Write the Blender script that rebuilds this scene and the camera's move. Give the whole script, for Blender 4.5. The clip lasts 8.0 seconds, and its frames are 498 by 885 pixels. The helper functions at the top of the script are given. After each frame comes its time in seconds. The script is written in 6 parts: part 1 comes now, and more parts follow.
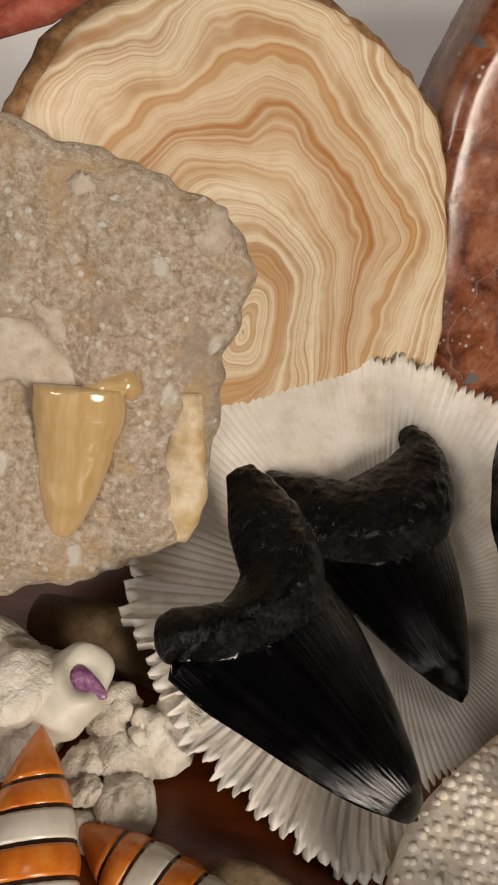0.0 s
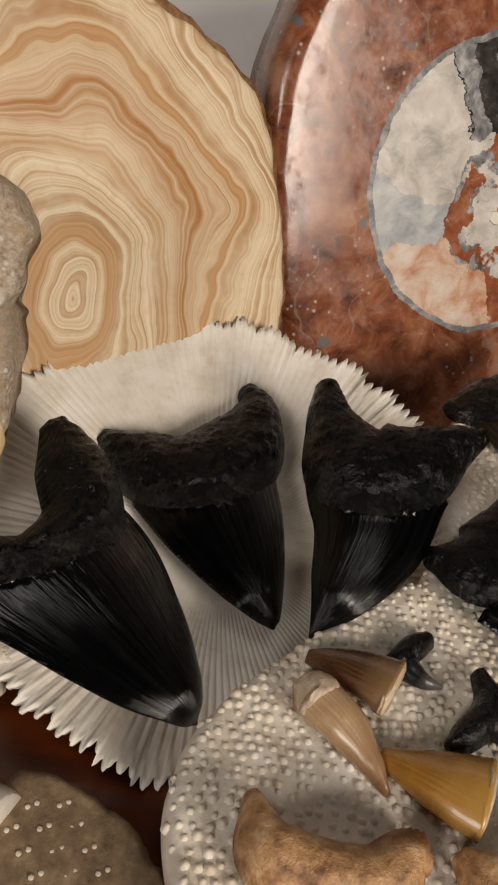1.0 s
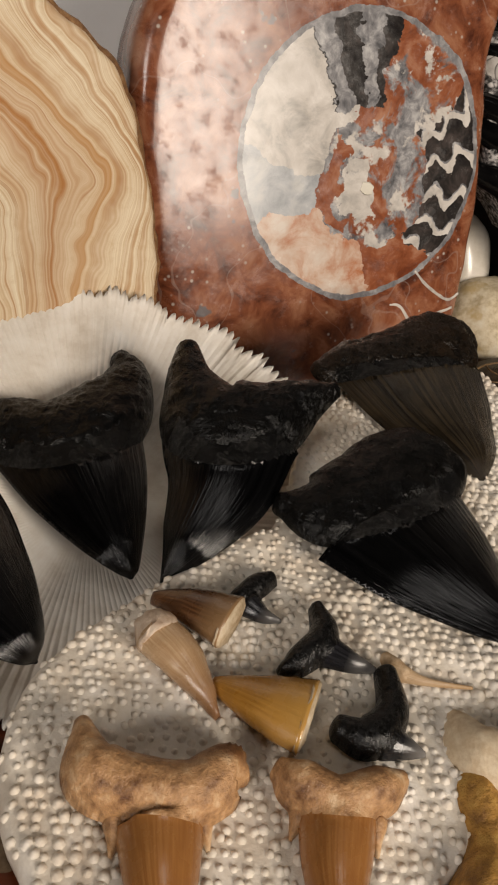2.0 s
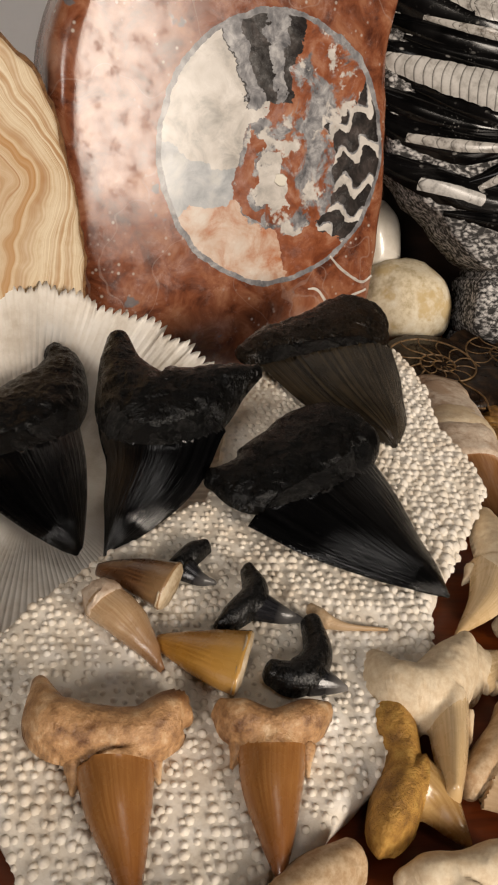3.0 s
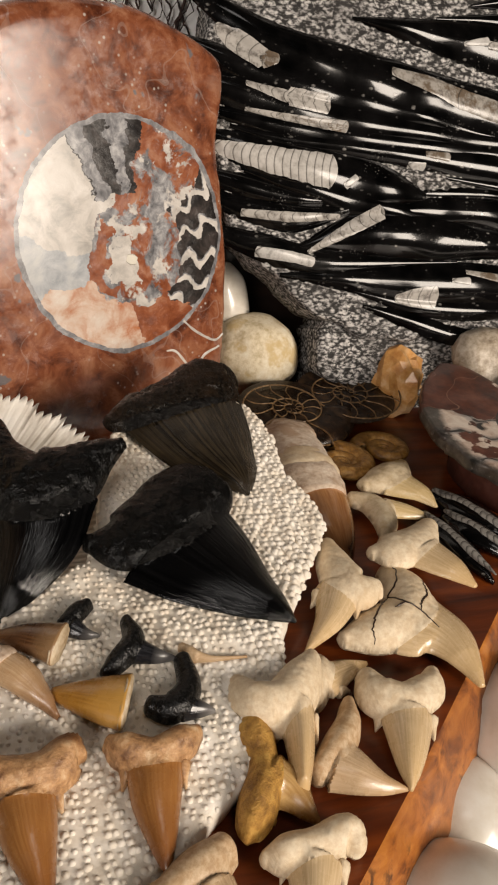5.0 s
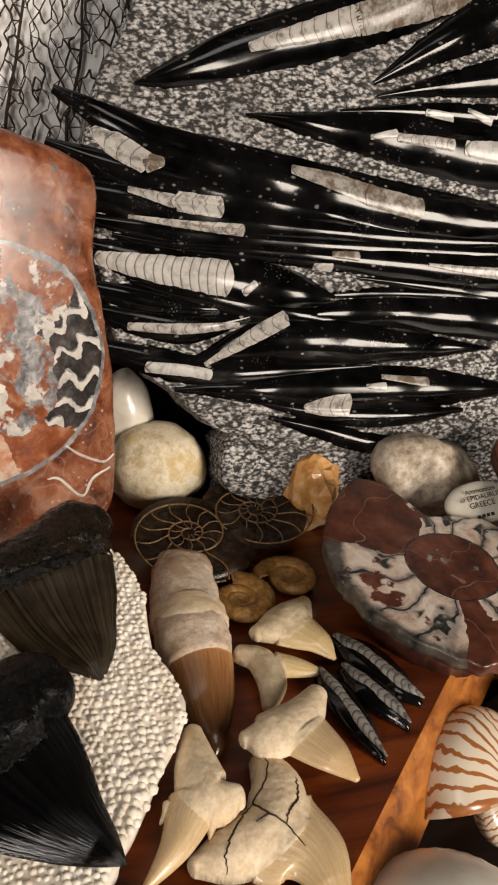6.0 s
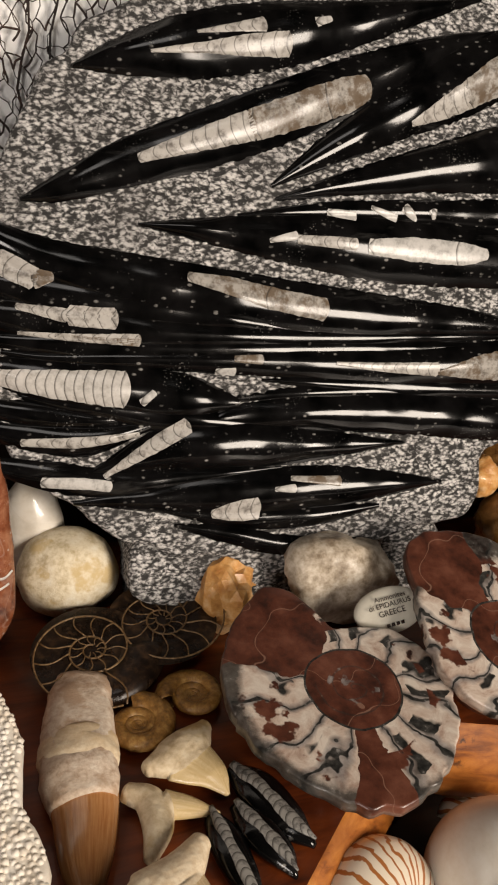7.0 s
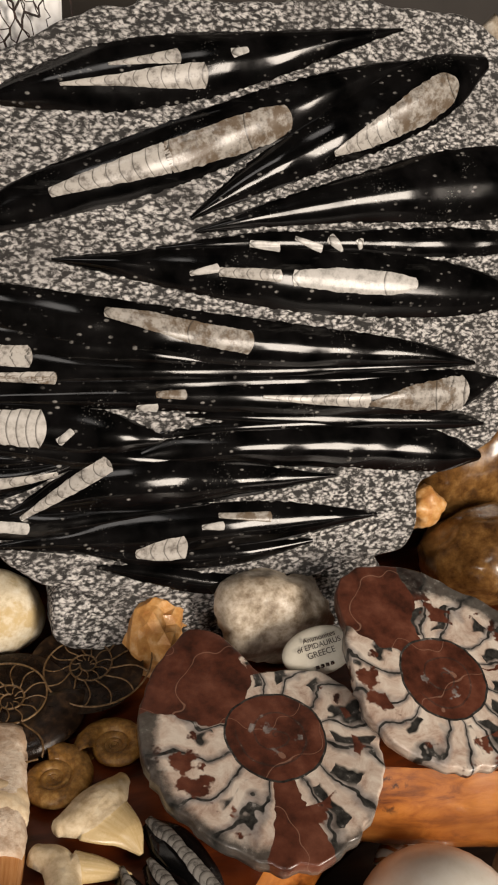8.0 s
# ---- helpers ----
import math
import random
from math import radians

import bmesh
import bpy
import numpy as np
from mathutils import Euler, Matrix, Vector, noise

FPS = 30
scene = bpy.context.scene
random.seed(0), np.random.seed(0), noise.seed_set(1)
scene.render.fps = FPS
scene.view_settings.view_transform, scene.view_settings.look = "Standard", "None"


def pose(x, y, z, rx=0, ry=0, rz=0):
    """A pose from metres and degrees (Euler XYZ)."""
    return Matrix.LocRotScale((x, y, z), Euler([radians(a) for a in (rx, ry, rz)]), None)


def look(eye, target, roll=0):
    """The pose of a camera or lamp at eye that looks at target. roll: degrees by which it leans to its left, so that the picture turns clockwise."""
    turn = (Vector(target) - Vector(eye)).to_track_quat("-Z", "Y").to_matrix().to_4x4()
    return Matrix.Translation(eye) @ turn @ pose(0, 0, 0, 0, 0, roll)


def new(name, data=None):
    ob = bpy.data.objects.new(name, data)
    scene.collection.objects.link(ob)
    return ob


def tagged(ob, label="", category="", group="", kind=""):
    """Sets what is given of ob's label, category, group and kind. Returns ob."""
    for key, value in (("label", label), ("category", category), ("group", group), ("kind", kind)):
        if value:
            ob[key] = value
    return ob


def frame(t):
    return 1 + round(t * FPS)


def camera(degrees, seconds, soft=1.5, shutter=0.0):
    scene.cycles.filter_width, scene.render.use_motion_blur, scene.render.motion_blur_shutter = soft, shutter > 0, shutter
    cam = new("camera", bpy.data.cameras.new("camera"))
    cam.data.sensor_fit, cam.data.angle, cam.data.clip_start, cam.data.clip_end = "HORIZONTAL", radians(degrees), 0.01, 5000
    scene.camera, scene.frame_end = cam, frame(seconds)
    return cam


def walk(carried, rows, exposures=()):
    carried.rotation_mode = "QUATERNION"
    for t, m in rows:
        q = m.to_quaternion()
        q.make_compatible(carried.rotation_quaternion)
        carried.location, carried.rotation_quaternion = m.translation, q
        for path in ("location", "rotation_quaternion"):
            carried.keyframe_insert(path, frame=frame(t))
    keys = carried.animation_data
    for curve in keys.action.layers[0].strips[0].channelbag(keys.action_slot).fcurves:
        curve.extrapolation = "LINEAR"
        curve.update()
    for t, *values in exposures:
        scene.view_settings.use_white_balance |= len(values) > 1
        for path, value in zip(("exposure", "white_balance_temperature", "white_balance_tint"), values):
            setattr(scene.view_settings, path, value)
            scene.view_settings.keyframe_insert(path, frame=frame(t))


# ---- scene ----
cam = camera(36.1, 8.0, 2.1)
METRES, EYE, TILT, LEAN, TURN = 0.34, 0.148, -30.0, -8.0, 6.8
ROWS = [
    (0.0, 0.0, 0.0, 0.0, -0.0, 0.0, 0.0),
    (0.5, 0.0611, -0.0225, -0.0229, -1.17, 0.06, 0.86),
    (1.0, 0.1136, -0.0395, -0.0405, -2.4, -0.01, 2.59),
    (1.5, 0.1539, -0.0517, -0.0577, -4.03, -0.23, 3.77),
    (2.0, 0.1887, -0.0683, -0.0758, -5.88, -0.69, 4.52),
    (2.2, 0.2000, -0.0775, -0.0770, -6.4743, -0.9708, 4.9983),
    (3.3, 0.1839, -0.1317, -0.0835, -12.0147, -2.7031, 8.1731),
    (3.5, 0.1803, -0.1293, -0.0958, -12.72, -2.46, 8.72),
    (4.0, 0.1669, -0.1865, -0.0987, -15.82, -2.87, 9.74),
    (4.2, 0.1494, -0.2170, -0.0843, -17.2328, -3.0307, 9.8480),
    (5.3, 0.2531, -0.2487, -0.0182, -19.3612, -2.4606, 12.8192),
    (5.5, 0.3056, -0.2252, 0.0143, -19.29, -2.35, 12.95),
    (6.0, 0.4048, -0.2081, 0.093, -19.31, -1.89, 13.23),
    (6.5, 0.4905, -0.2261, 0.1487, -19.42, -1.49, 13.57),
    (7.0, 0.567, -0.2368, 0.1953, -19.76, -0.96, 14.5),
    (7.5, 0.6341, -0.2401, 0.2066, -20.24, -0.44, 15.36),
    (8.0, 0.6666, -0.2422, 0.1961, -20.74, 0.2, 15.5),
]
walk(cam, [(t, pose(0, 0, EYE, TILT, LEAN, TURN) @ pose(METRES * x, METRES * y, METRES * z, 90 + pitch, roll, yaw)) for t, x, y, z, yaw, pitch, roll in ROWS],
     exposures=[(0.0, -0.24), (1.0, -0.3), (2.0, -0.26), (3.5, -0.08), (6.0, 0.06), (8.0, 0.2)])

# ---- light: one inferred window behind the camera, two added fill lamps, dim room ----
world = bpy.data.worlds.new("room_world")
scene.world = world
world.use_nodes = True
world.node_tree.nodes["Background"].inputs[0].default_value = (1.0, 0.86, 0.7, 1)
world.node_tree.nodes["Background"].inputs[1].default_value = 0.003


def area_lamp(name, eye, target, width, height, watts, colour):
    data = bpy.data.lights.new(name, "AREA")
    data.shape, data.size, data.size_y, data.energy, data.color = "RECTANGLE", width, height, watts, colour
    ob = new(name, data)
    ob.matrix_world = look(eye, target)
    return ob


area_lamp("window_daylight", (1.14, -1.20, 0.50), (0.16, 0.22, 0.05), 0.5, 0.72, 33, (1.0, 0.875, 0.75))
# Unseen lamp, added low on the left to brighten the white panel.
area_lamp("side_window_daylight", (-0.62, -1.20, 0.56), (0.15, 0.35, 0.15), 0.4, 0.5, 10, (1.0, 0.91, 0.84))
# Unseen overhead fill, added to lift shadows and put glints on enamel.
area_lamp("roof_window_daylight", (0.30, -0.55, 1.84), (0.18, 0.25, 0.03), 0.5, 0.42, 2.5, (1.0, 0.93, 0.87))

# ---- materials ----
class Nodes:
    """A small builder for one node material."""

    def __init__(self, name, rough=0.5, metal=0.0, coat=0.0, spec=0.5, sss=0.0):
        self.m = bpy.data.materials.new(name)
        self.m.use_nodes = True
        self.t = self.m.node_tree
        self.b = self.t.nodes["Principled BSDF"]
        self.set(self.b, Roughness=rough, Metallic=metal)
        self.b.inputs["Coat Weight"].default_value = coat
        self.b.inputs["Coat Roughness"].default_value = 0.08
        self.b.inputs["Specular IOR Level"].default_value = spec
        if sss:
            self.b.inputs["Subsurface Weight"].default_value = sss
            self.b.inputs["Subsurface Radius"].default_value = (0.004, 0.002, 0.001)
            self.b.inputs["Subsurface Scale"].default_value = 0.5
        self.co = self.t.nodes.new("ShaderNodeTexCoord")

    def set(self, node, **values):
        for key, value in values.items():
            node.inputs[key].default_value = value

    def link(self, a, b):
        self.t.links.new(a, b)

    def coords(self, kind="Object", scale=(1, 1, 1), place=(0, 0, 0), turn=(0, 0, 0)):
        n = self.t.nodes.new("ShaderNodeMapping")
        self.link(self.co.outputs[kind], n.inputs[0])
        n.inputs["Scale"].default_value, n.inputs["Location"].default_value, n.inputs["Rotation"].default_value = scale, place, turn
        return n.outputs[0]

    def noise(self, scale, detail=4, rough=0.55, vec=None, distort=0.0):
        n = self.t.nodes.new("ShaderNodeTexNoise")
        self.set(n, Scale=scale, Detail=detail, Roughness=rough, Distortion=distort)
        self.link(vec if vec else self.co.outputs["Object"], n.inputs["Vector"])
        return n.outputs["Fac"]

    def voronoi(self, scale, feature="F1", vec=None, random=1.0):
        n = self.t.nodes.new("ShaderNodeTexVoronoi")
        n.feature = feature
        self.set(n, Scale=scale, Randomness=random)
        self.link(vec if vec else self.co.outputs["Object"], n.inputs["Vector"])
        return n.outputs["Distance"]

    def wave(self, scale, distort=2.0, detail=2, dscale=1.0, vec=None, kind="BANDS", axis="X"):
        n = self.t.nodes.new("ShaderNodeTexWave")
        n.wave_type = kind
        n.bands_direction = axis
        self.set(n, Scale=scale, Distortion=distort, Detail=detail)
        n.inputs["Detail Scale"].default_value = dscale
        self.link(vec if vec else self.co.outputs["Object"], n.inputs["Vector"])
        return n.outputs["Fac"]

    def ramp(self, fac, *stops, ease="LINEAR"):
        n = self.t.nodes.new("ShaderNodeValToRGB")
        n.color_ramp.interpolation = ease
        e = n.color_ramp.elements
        while len(e) < len(stops):
            e.new(0.5)
        for el, (p, c) in zip(e, stops):
            el.position, el.color = p, (*(c if isinstance(c, tuple) else (c, c, c)), 1)
        self.link(fac, n.inputs[0])
        return n.outputs[0]

    def mix(self, fac, a, b, kind="MIX"):
        n = self.t.nodes.new("ShaderNodeMix")
        n.data_type, n.blend_type = "RGBA", kind
        for slot, v in ((0, fac), (6, a), (7, b)):
            if isinstance(v, (int, float)):
                n.inputs[slot].default_value = v
            elif isinstance(v, tuple):
                n.inputs[slot].default_value = (*v, 1)
            else:
                self.link(v, n.inputs[slot])
        return n.outputs[2]

    def math(self, kind, a, b=0.5):
        n = self.t.nodes.new("ShaderNodeMath")
        n.operation = kind
        for slot, v in ((0, a), (1, b)):
            if isinstance(v, (int, float)):
                n.inputs[slot].default_value = v
            else:
                self.link(v, n.inputs[slot])
        return n.outputs[0]

    def uv(self, axis):
        n = self.t.nodes.new("ShaderNodeSeparateXYZ")
        self.link(self.co.outputs["UV"], n.inputs[0])
        return n.outputs[axis]

    def done(self, colour=None, height=None, strength=0.4, depth=0.0006, rough=None):
        if colour is not None:
            self.link(colour, self.b.inputs["Base Color"])
        if rough is not None:
            self.link(rough, self.b.inputs["Roughness"])
        if height is not None:
            n = self.t.nodes.new("ShaderNodeBump")
            n.inputs["Strength"].default_value, n.inputs["Distance"].default_value = strength, depth
            self.link(height, n.inputs["Height"])
            self.link(n.outputs[0], self.b.inputs["Normal"])
        return self.m


def stone(name, dark, mid, light, size=0.004, rough=0.6, bump=0.5, coat=0.0, stain=None, spec=0.5, depth=0.0006, sss=0.0, cracks=None):
    """Mottled mineral: grain at size metres, broad patches at eight times that, optional stains."""
    k = Nodes(name, rough, coat=coat, spec=spec, sss=sss)
    fine, broad = k.noise(1 / size, 6, 0.65), k.noise(0.13 / size, 3, 0.5, distort=0.6)
    col = k.ramp(k.math("ADD", k.math("MULTIPLY", fine, 0.6), k.math("MULTIPLY", broad, 0.4)), (0.36, dark), (0.5, mid), (0.64, light))
    if stain:
        col = k.mix(k.ramp(k.noise(0.22 / size, 5, 0.6), (0.52, 0.0), (0.62, 0.85)), col, stain)
    if cracks:
        net = k.voronoi(85, "DISTANCE_TO_EDGE", k.coords("Object", (1, 0.55, 1)))
        col = k.mix(k.math("MULTIPLY", k.ramp(net, (0.0, 1.0), (0.035, 0.0)), k.ramp(k.noise(45, 3), (0.5, 0.0), (0.6, 0.85))), col, cracks)
    return k.done(col, k.noise(1.6 / size, 5, 0.7), bump, depth, k.ramp(broad, (0.35, max(rough - 0.12, 0.04)), (0.65, min(rough + 0.12, 1.0))))


def enamel(name, dark, light, tip=None, rough=0.25, along=60, across=5, bump=0.15, tip_at=0.75, coat=0.3, spec=0.5):
    """Tooth crown: streaks that run to the tip, glossy."""
    k = Nodes(name, rough, coat=coat, spec=spec)
    v = k.coords("UV", (along, across, 1))
    streak = k.noise(1.0, 5, 0.6, v)
    col = k.ramp(streak, (0.34, dark), (0.66, light))
    col = k.mix(k.ramp(k.noise(120, 3), (0.4, 0.0), (0.7, 0.5)), col, dark)
    if tip:
        n = k.t.nodes.new("ShaderNodeAttribute")
        n.attribute_name = "reach"
        col = k.mix(k.ramp(n.outputs["Fac"], (tip_at - 0.35, 0.0), (tip_at + 0.25, 0.9)), col, tip)
    return k.done(col, k.noise(2.0, 4, 0.6, v), bump, 0.0006, k.ramp(k.noise(250, 3), (0.3, rough * 0.7), (0.7, rough * 1.5)))


M = {}


def bone(name, dark, light, stain, size, spec, depth, rough=(0.13, 0.3)):
    """Mineralised root: wrinkles a few millimetres long, pits and fine grain, worn paler on the crests."""
    k = Nodes(name, 0.3, spec=spec)
    long = k.coords("Object", (1.0, 0.45, 1.0), turn=(0, 0, 0.5))
    folds = k.math("ABSOLUTE", k.math("SUBTRACT", k.noise(0.32 / size, 5, 0.6, long, 0.8), 0.5))
    pits = k.ramp(k.voronoi(0.9 / size), (0.0, 0.0), (0.35, 1.0))
    fine = k.noise(1.8 / size, 6, 0.7)
    high = k.math("ADD", k.math("MULTIPLY", folds, -2.2), k.math("ADD", k.math("MULTIPLY", fine, 0.22), k.math("MULTIPLY", pits, 0.22)))
    col = k.ramp(fine, (0.4, dark), (0.62, light))
    col = k.mix(k.ramp(k.noise(0.12 / size, 4, 0.6), (0.5, 0.0), (0.66, 0.8)), col, stain)
    return k.done(col, high, 0.75, depth, k.ramp(k.noise(0.5 / size, 4), (0.35, rough[0]), (0.65, rough[1])))


M["black_root"] = bone("black_root", (0.0006, 0.0006, 0.0006), (0.005, 0.0048, 0.0045), (0.002, 0.0018, 0.0016), 0.0024, 0.2, 0.0016)
M["black_enamel"] = enamel("black_enamel", (0.0004, 0.0004, 0.0005), (0.004, 0.004, 0.0043), rough=0.1, along=10, across=9, bump=0.5, coat=0.0, spec=0.42)
M["blackbrown_root"] = bone("blackbrown_root", (0.0012, 0.001, 0.0008), (0.016, 0.011, 0.007), (0.02, 0.0115, 0.006), 0.0022, 0.2, 0.0016)
M["blackbrown_enamel"] = enamel("blackbrown_enamel", (0.002, 0.0016, 0.001), (0.05, 0.036, 0.02), rough=0.13, along=8, across=12, bump=0.7, coat=0.0, spec=0.34)
M["black_band"] = stone("black_band", (0.0006, 0.0006, 0.0006), (0.003, 0.003, 0.003), (0.04, 0.038, 0.035), 0.0011, 0.3, 1.0, depth=0.0012, spec=0.22)
M["amber_root"] = stone("amber_root", (0.12, 0.045, 0.014), (0.5, 0.28, 0.125), (0.8, 0.6, 0.38), 0.005, 0.45, 0.9, stain=(0.15, 0.055, 0.016), depth=0.001)
M["amber_enamel"] = enamel("amber_enamel", (0.26, 0.105, 0.028), (0.36, 0.165, 0.05), (0.15, 0.045, 0.01), across=11)
M["gold_root"] = stone("gold_root", (0.22, 0.1, 0.015), (0.48, 0.25, 0.045), (0.64, 0.4, 0.1), 0.003, 0.65, 1.0, depth=0.0012)
M["gold_enamel"] = enamel("gold_enamel", (0.34, 0.19, 0.06), (0.55, 0.36, 0.15), (0.22, 0.10, 0.03))
M["pale_root"] = bone("pale_root", (0.63, 0.49, 0.32), (0.77, 0.65, 0.47), (0.62, 0.45, 0.26), 0.0045, 0.4, 0.0006, (0.5, 0.8))
M["pale_enamel"] = enamel("pale_enamel", (0.5, 0.35, 0.18), (0.72, 0.55, 0.34), (0.62, 0.42, 0.2), across=11)
M["brown_root"] = bone("brown_root", (0.42, 0.27, 0.14), (0.6, 0.45, 0.29), (0.38, 0.21, 0.09), 0.0045, 0.4, 0.0006, (0.5, 0.8))
M["brown_enamel"] = enamel("brown_enamel", (0.44, 0.29, 0.16), (0.62, 0.46, 0.29), (0.5, 0.32, 0.16), across=11)
M["cream_root"] = stone("cream_root", (0.4, 0.29, 0.16), (0.62, 0.5, 0.33), (0.74, 0.65, 0.48), 0.005, 0.55, 0.5, stain=(0.45, 0.29, 0.1))
M["cream_enamel"] = enamel("cream_enamel", (0.54, 0.39, 0.18), (0.7, 0.55, 0.32))
M["smallblack_root"] = bone("smallblack_root", (0.001, 0.001, 0.001), (0.012, 0.0115, 0.011), (0.004, 0.0037, 0.0033), 0.0014, 0.3, 0.0006, (0.15, 0.32))
M["smallblack_enamel"] = enamel("smallblack_enamel", (0.004, 0.004, 0.005), (0.025, 0.025, 0.028), (0.2, 0.19, 0.18), rough=0.15, coat=0.0)
M["tan_enamel"] = enamel("tan_enamel", (0.4, 0.24, 0.12), (0.56, 0.4, 0.24), (0.2, 0.09, 0.035), across=10)
M["cone_brown"] = enamel("cone_brown", (0.05, 0.02, 0.008), (0.14, 0.065, 0.027), (0.3, 0.18, 0.085), tip_at=0.95, across=10)
M["cone_amber"] = enamel("cone_amber", (0.3, 0.13, 0.018), (0.46, 0.23, 0.045), (0.5, 0.28, 0.07), across=10)
M["broken_end"] = stone("broken_end", (0.3, 0.2, 0.1), (0.55, 0.43, 0.28), (0.7, 0.6, 0.45), 0.003, 0.8, 0.9)
M["spino_root"] = stone("spino_root", (0.4, 0.27, 0.18), (0.62, 0.49, 0.37), (0.76, 0.66, 0.54), 0.003, 0.75, 0.9, stain=(0.46, 0.31, 0.2))
M["spino_crown"] = enamel("spino_crown", (0.36, 0.145, 0.045), (0.54, 0.27, 0.105), (0.02, 0.007, 0.003), rough=0.14, tip_at=0.6, coat=0.6, across=12)
M["white_coral"] = stone("white_coral", (0.62, 0.53, 0.42), (0.79, 0.72, 0.61), (0.88, 0.83, 0.75), 0.006, 0.85, 0.6, depth=0.0008)
M["fan_coral"] = stone("fan_coral", (0.6, 0.53, 0.44), (0.78, 0.73, 0.65), (0.86, 0.83, 0.77), 0.012, 0.85, 0.5)
M["reef_coral"] = stone("reef_coral", (0.42, 0.36, 0.28), (0.7, 0.64, 0.54), (0.84, 0.8, 0.72), 0.006, 0.9, 1.0, depth=0.0015)


def sandstone():
    """Shelly sandstone: tan grains, ochre patches and pale shell grit of two sizes."""
    k = Nodes("matrix", 0.9, spec=0.3)
    fine = k.noise(620, 6, 0.72)
    col = k.ramp(fine, (0.34, (0.4, 0.29, 0.19)), (0.5, (0.64, 0.51, 0.38)), (0.66, (0.84, 0.75, 0.62)))
    col = k.mix(k.ramp(k.noise(60, 4, 0.6, None, 0.8), (0.5, 0.0), (0.62, 0.8)), col, (0.62, 0.43, 0.22))
    col = k.mix(k.ramp(k.noise(42, 4, 0.6, k.coords("Object", place=(0.2, 0.1, 0.4))), (0.54, 0.0), (0.64, 0.7)), col, (0.46, 0.37, 0.3))
    grit = k.math("MULTIPLY", k.ramp(k.voronoi(330), (0.16, 1.0), (0.26, 0.0)), k.ramp(k.noise(90, 3), (0.46, 0.0), (0.54, 1.0)))
    big = k.math("MULTIPLY", k.ramp(k.voronoi(120, vec=k.coords("Object", (1.0, 0.6, 1.0), turn=(0, 0, 0.6))), (0.16, 1.0), (0.24, 0.0)), k.ramp(k.noise(50, 3), (0.48, 0.0), (0.54, 1.0)))
    col = k.mix(k.math("MAXIMUM", grit, big), col, (0.88, 0.82, 0.72))
    high = k.math("ADD", k.noise(380, 6, 0.75), k.math("MULTIPLY", k.math("MAXIMUM", grit, big), 0.18))
    return k.done(col, high, 1.0, 0.0024)


M["matrix"] = sandstone()
M["matrix_light"] = stone("matrix_light", (0.36, 0.29, 0.21), (0.5, 0.42, 0.33), (0.6, 0.53, 0.44), 0.003, 0.85, 0.9)
M["matrix_grey"] = stone("matrix_grey", (0.34, 0.33, 0.3), (0.46, 0.45, 0.42), (0.56, 0.55, 0.52), 0.004, 0.7, 0.5)
M["matrix_tooth"] = enamel("matrix_tooth", (0.46, 0.3, 0.12), (0.6, 0.44, 0.24), rough=0.1, across=3, coat=0.8)


M["agate_white"] = stone("agate_white", (0.3, 0.27, 0.25), (0.5, 0.46, 0.41), (0.62, 0.58, 0.52), 0.004, 0.28, 0.05, coat=0.12)
M["jasper_dark"] = stone("jasper_dark", (0.035, 0.014, 0.01), (0.085, 0.03, 0.022), (0.14, 0.06, 0.045), 0.008, 0.3, 0.1, coat=0.2)
M["pebble_cream"] = stone("pebble_cream", (0.46, 0.36, 0.2), (0.7, 0.6, 0.42), (0.8, 0.73, 0.58), 0.0035, 0.65, 0.6, stain=(0.55, 0.4, 0.18))
M["calcite"] = stone("calcite", (0.38, 0.13, 0.025), (0.62, 0.32, 0.1), (0.78, 0.56, 0.33), 0.009, 0.35, 0.8, coat=0.2, depth=0.0015)


M["pebble_band"] = stone("pebble_band", (0.2, 0.145, 0.09), (0.5, 0.42, 0.32), (0.74, 0.68, 0.58), 0.0045, 0.4, 0.5, stain=(0.19, 0.135, 0.085))
M["pebble_white"] = stone("pebble_white", (0.56, 0.52, 0.42), (0.64, 0.6, 0.5), (0.7, 0.66, 0.56), 0.01, 0.5, 0.2)
M["stone_brown"] = stone("stone_brown", (0.06, 0.024, 0.007), (0.16, 0.075, 0.02), (0.3, 0.16, 0.05), 0.006, 0.25, 0.3, coat=0.4, stain=(0.06, 0.03, 0.012))
M["pyrite"] = stone("pyrite", (0.09, 0.038, 0.008), (0.3, 0.145, 0.03), (0.52, 0.31, 0.1), 0.003, 0.4, 0.7, coat=0.2)
M["amb_dark"] = stone("amb_dark", (0.005, 0.003, 0.002), (0.018, 0.010, 0.006), (0.07, 0.038, 0.018), 0.004, 0.3, 0.3, spec=0.35)
M["amb_rib"] = stone("amb_rib", (0.06, 0.032, 0.012), (0.17, 0.098, 0.04), (0.34, 0.22, 0.11), 0.0025, 0.35, 0.6)
M["orange_shell"] = stone("orange_shell", (0.5, 0.1, 0.012), (0.68, 0.19, 0.02), (0.76, 0.3, 0.05), 0.006, 0.3, 0.2, coat=0.4)
M["shell_dark"] = stone("shell_dark", (0.02, 0.01, 0.006), (0.03, 0.015, 0.01), (0.05, 0.03, 0.02), 0.004, 0.3, 0.1)
M["shell_white"] = stone("shell_white", (0.62, 0.56, 0.46), (0.74, 0.69, 0.6), (0.8, 0.77, 0.7), 0.012, 0.3, 0.15, coat=0.4)
M["shell_purple"] = stone("shell_purple", (0.09, 0.02, 0.09), (0.24, 0.09, 0.2), (0.5, 0.32, 0.44), 0.002, 0.35, 0.1)
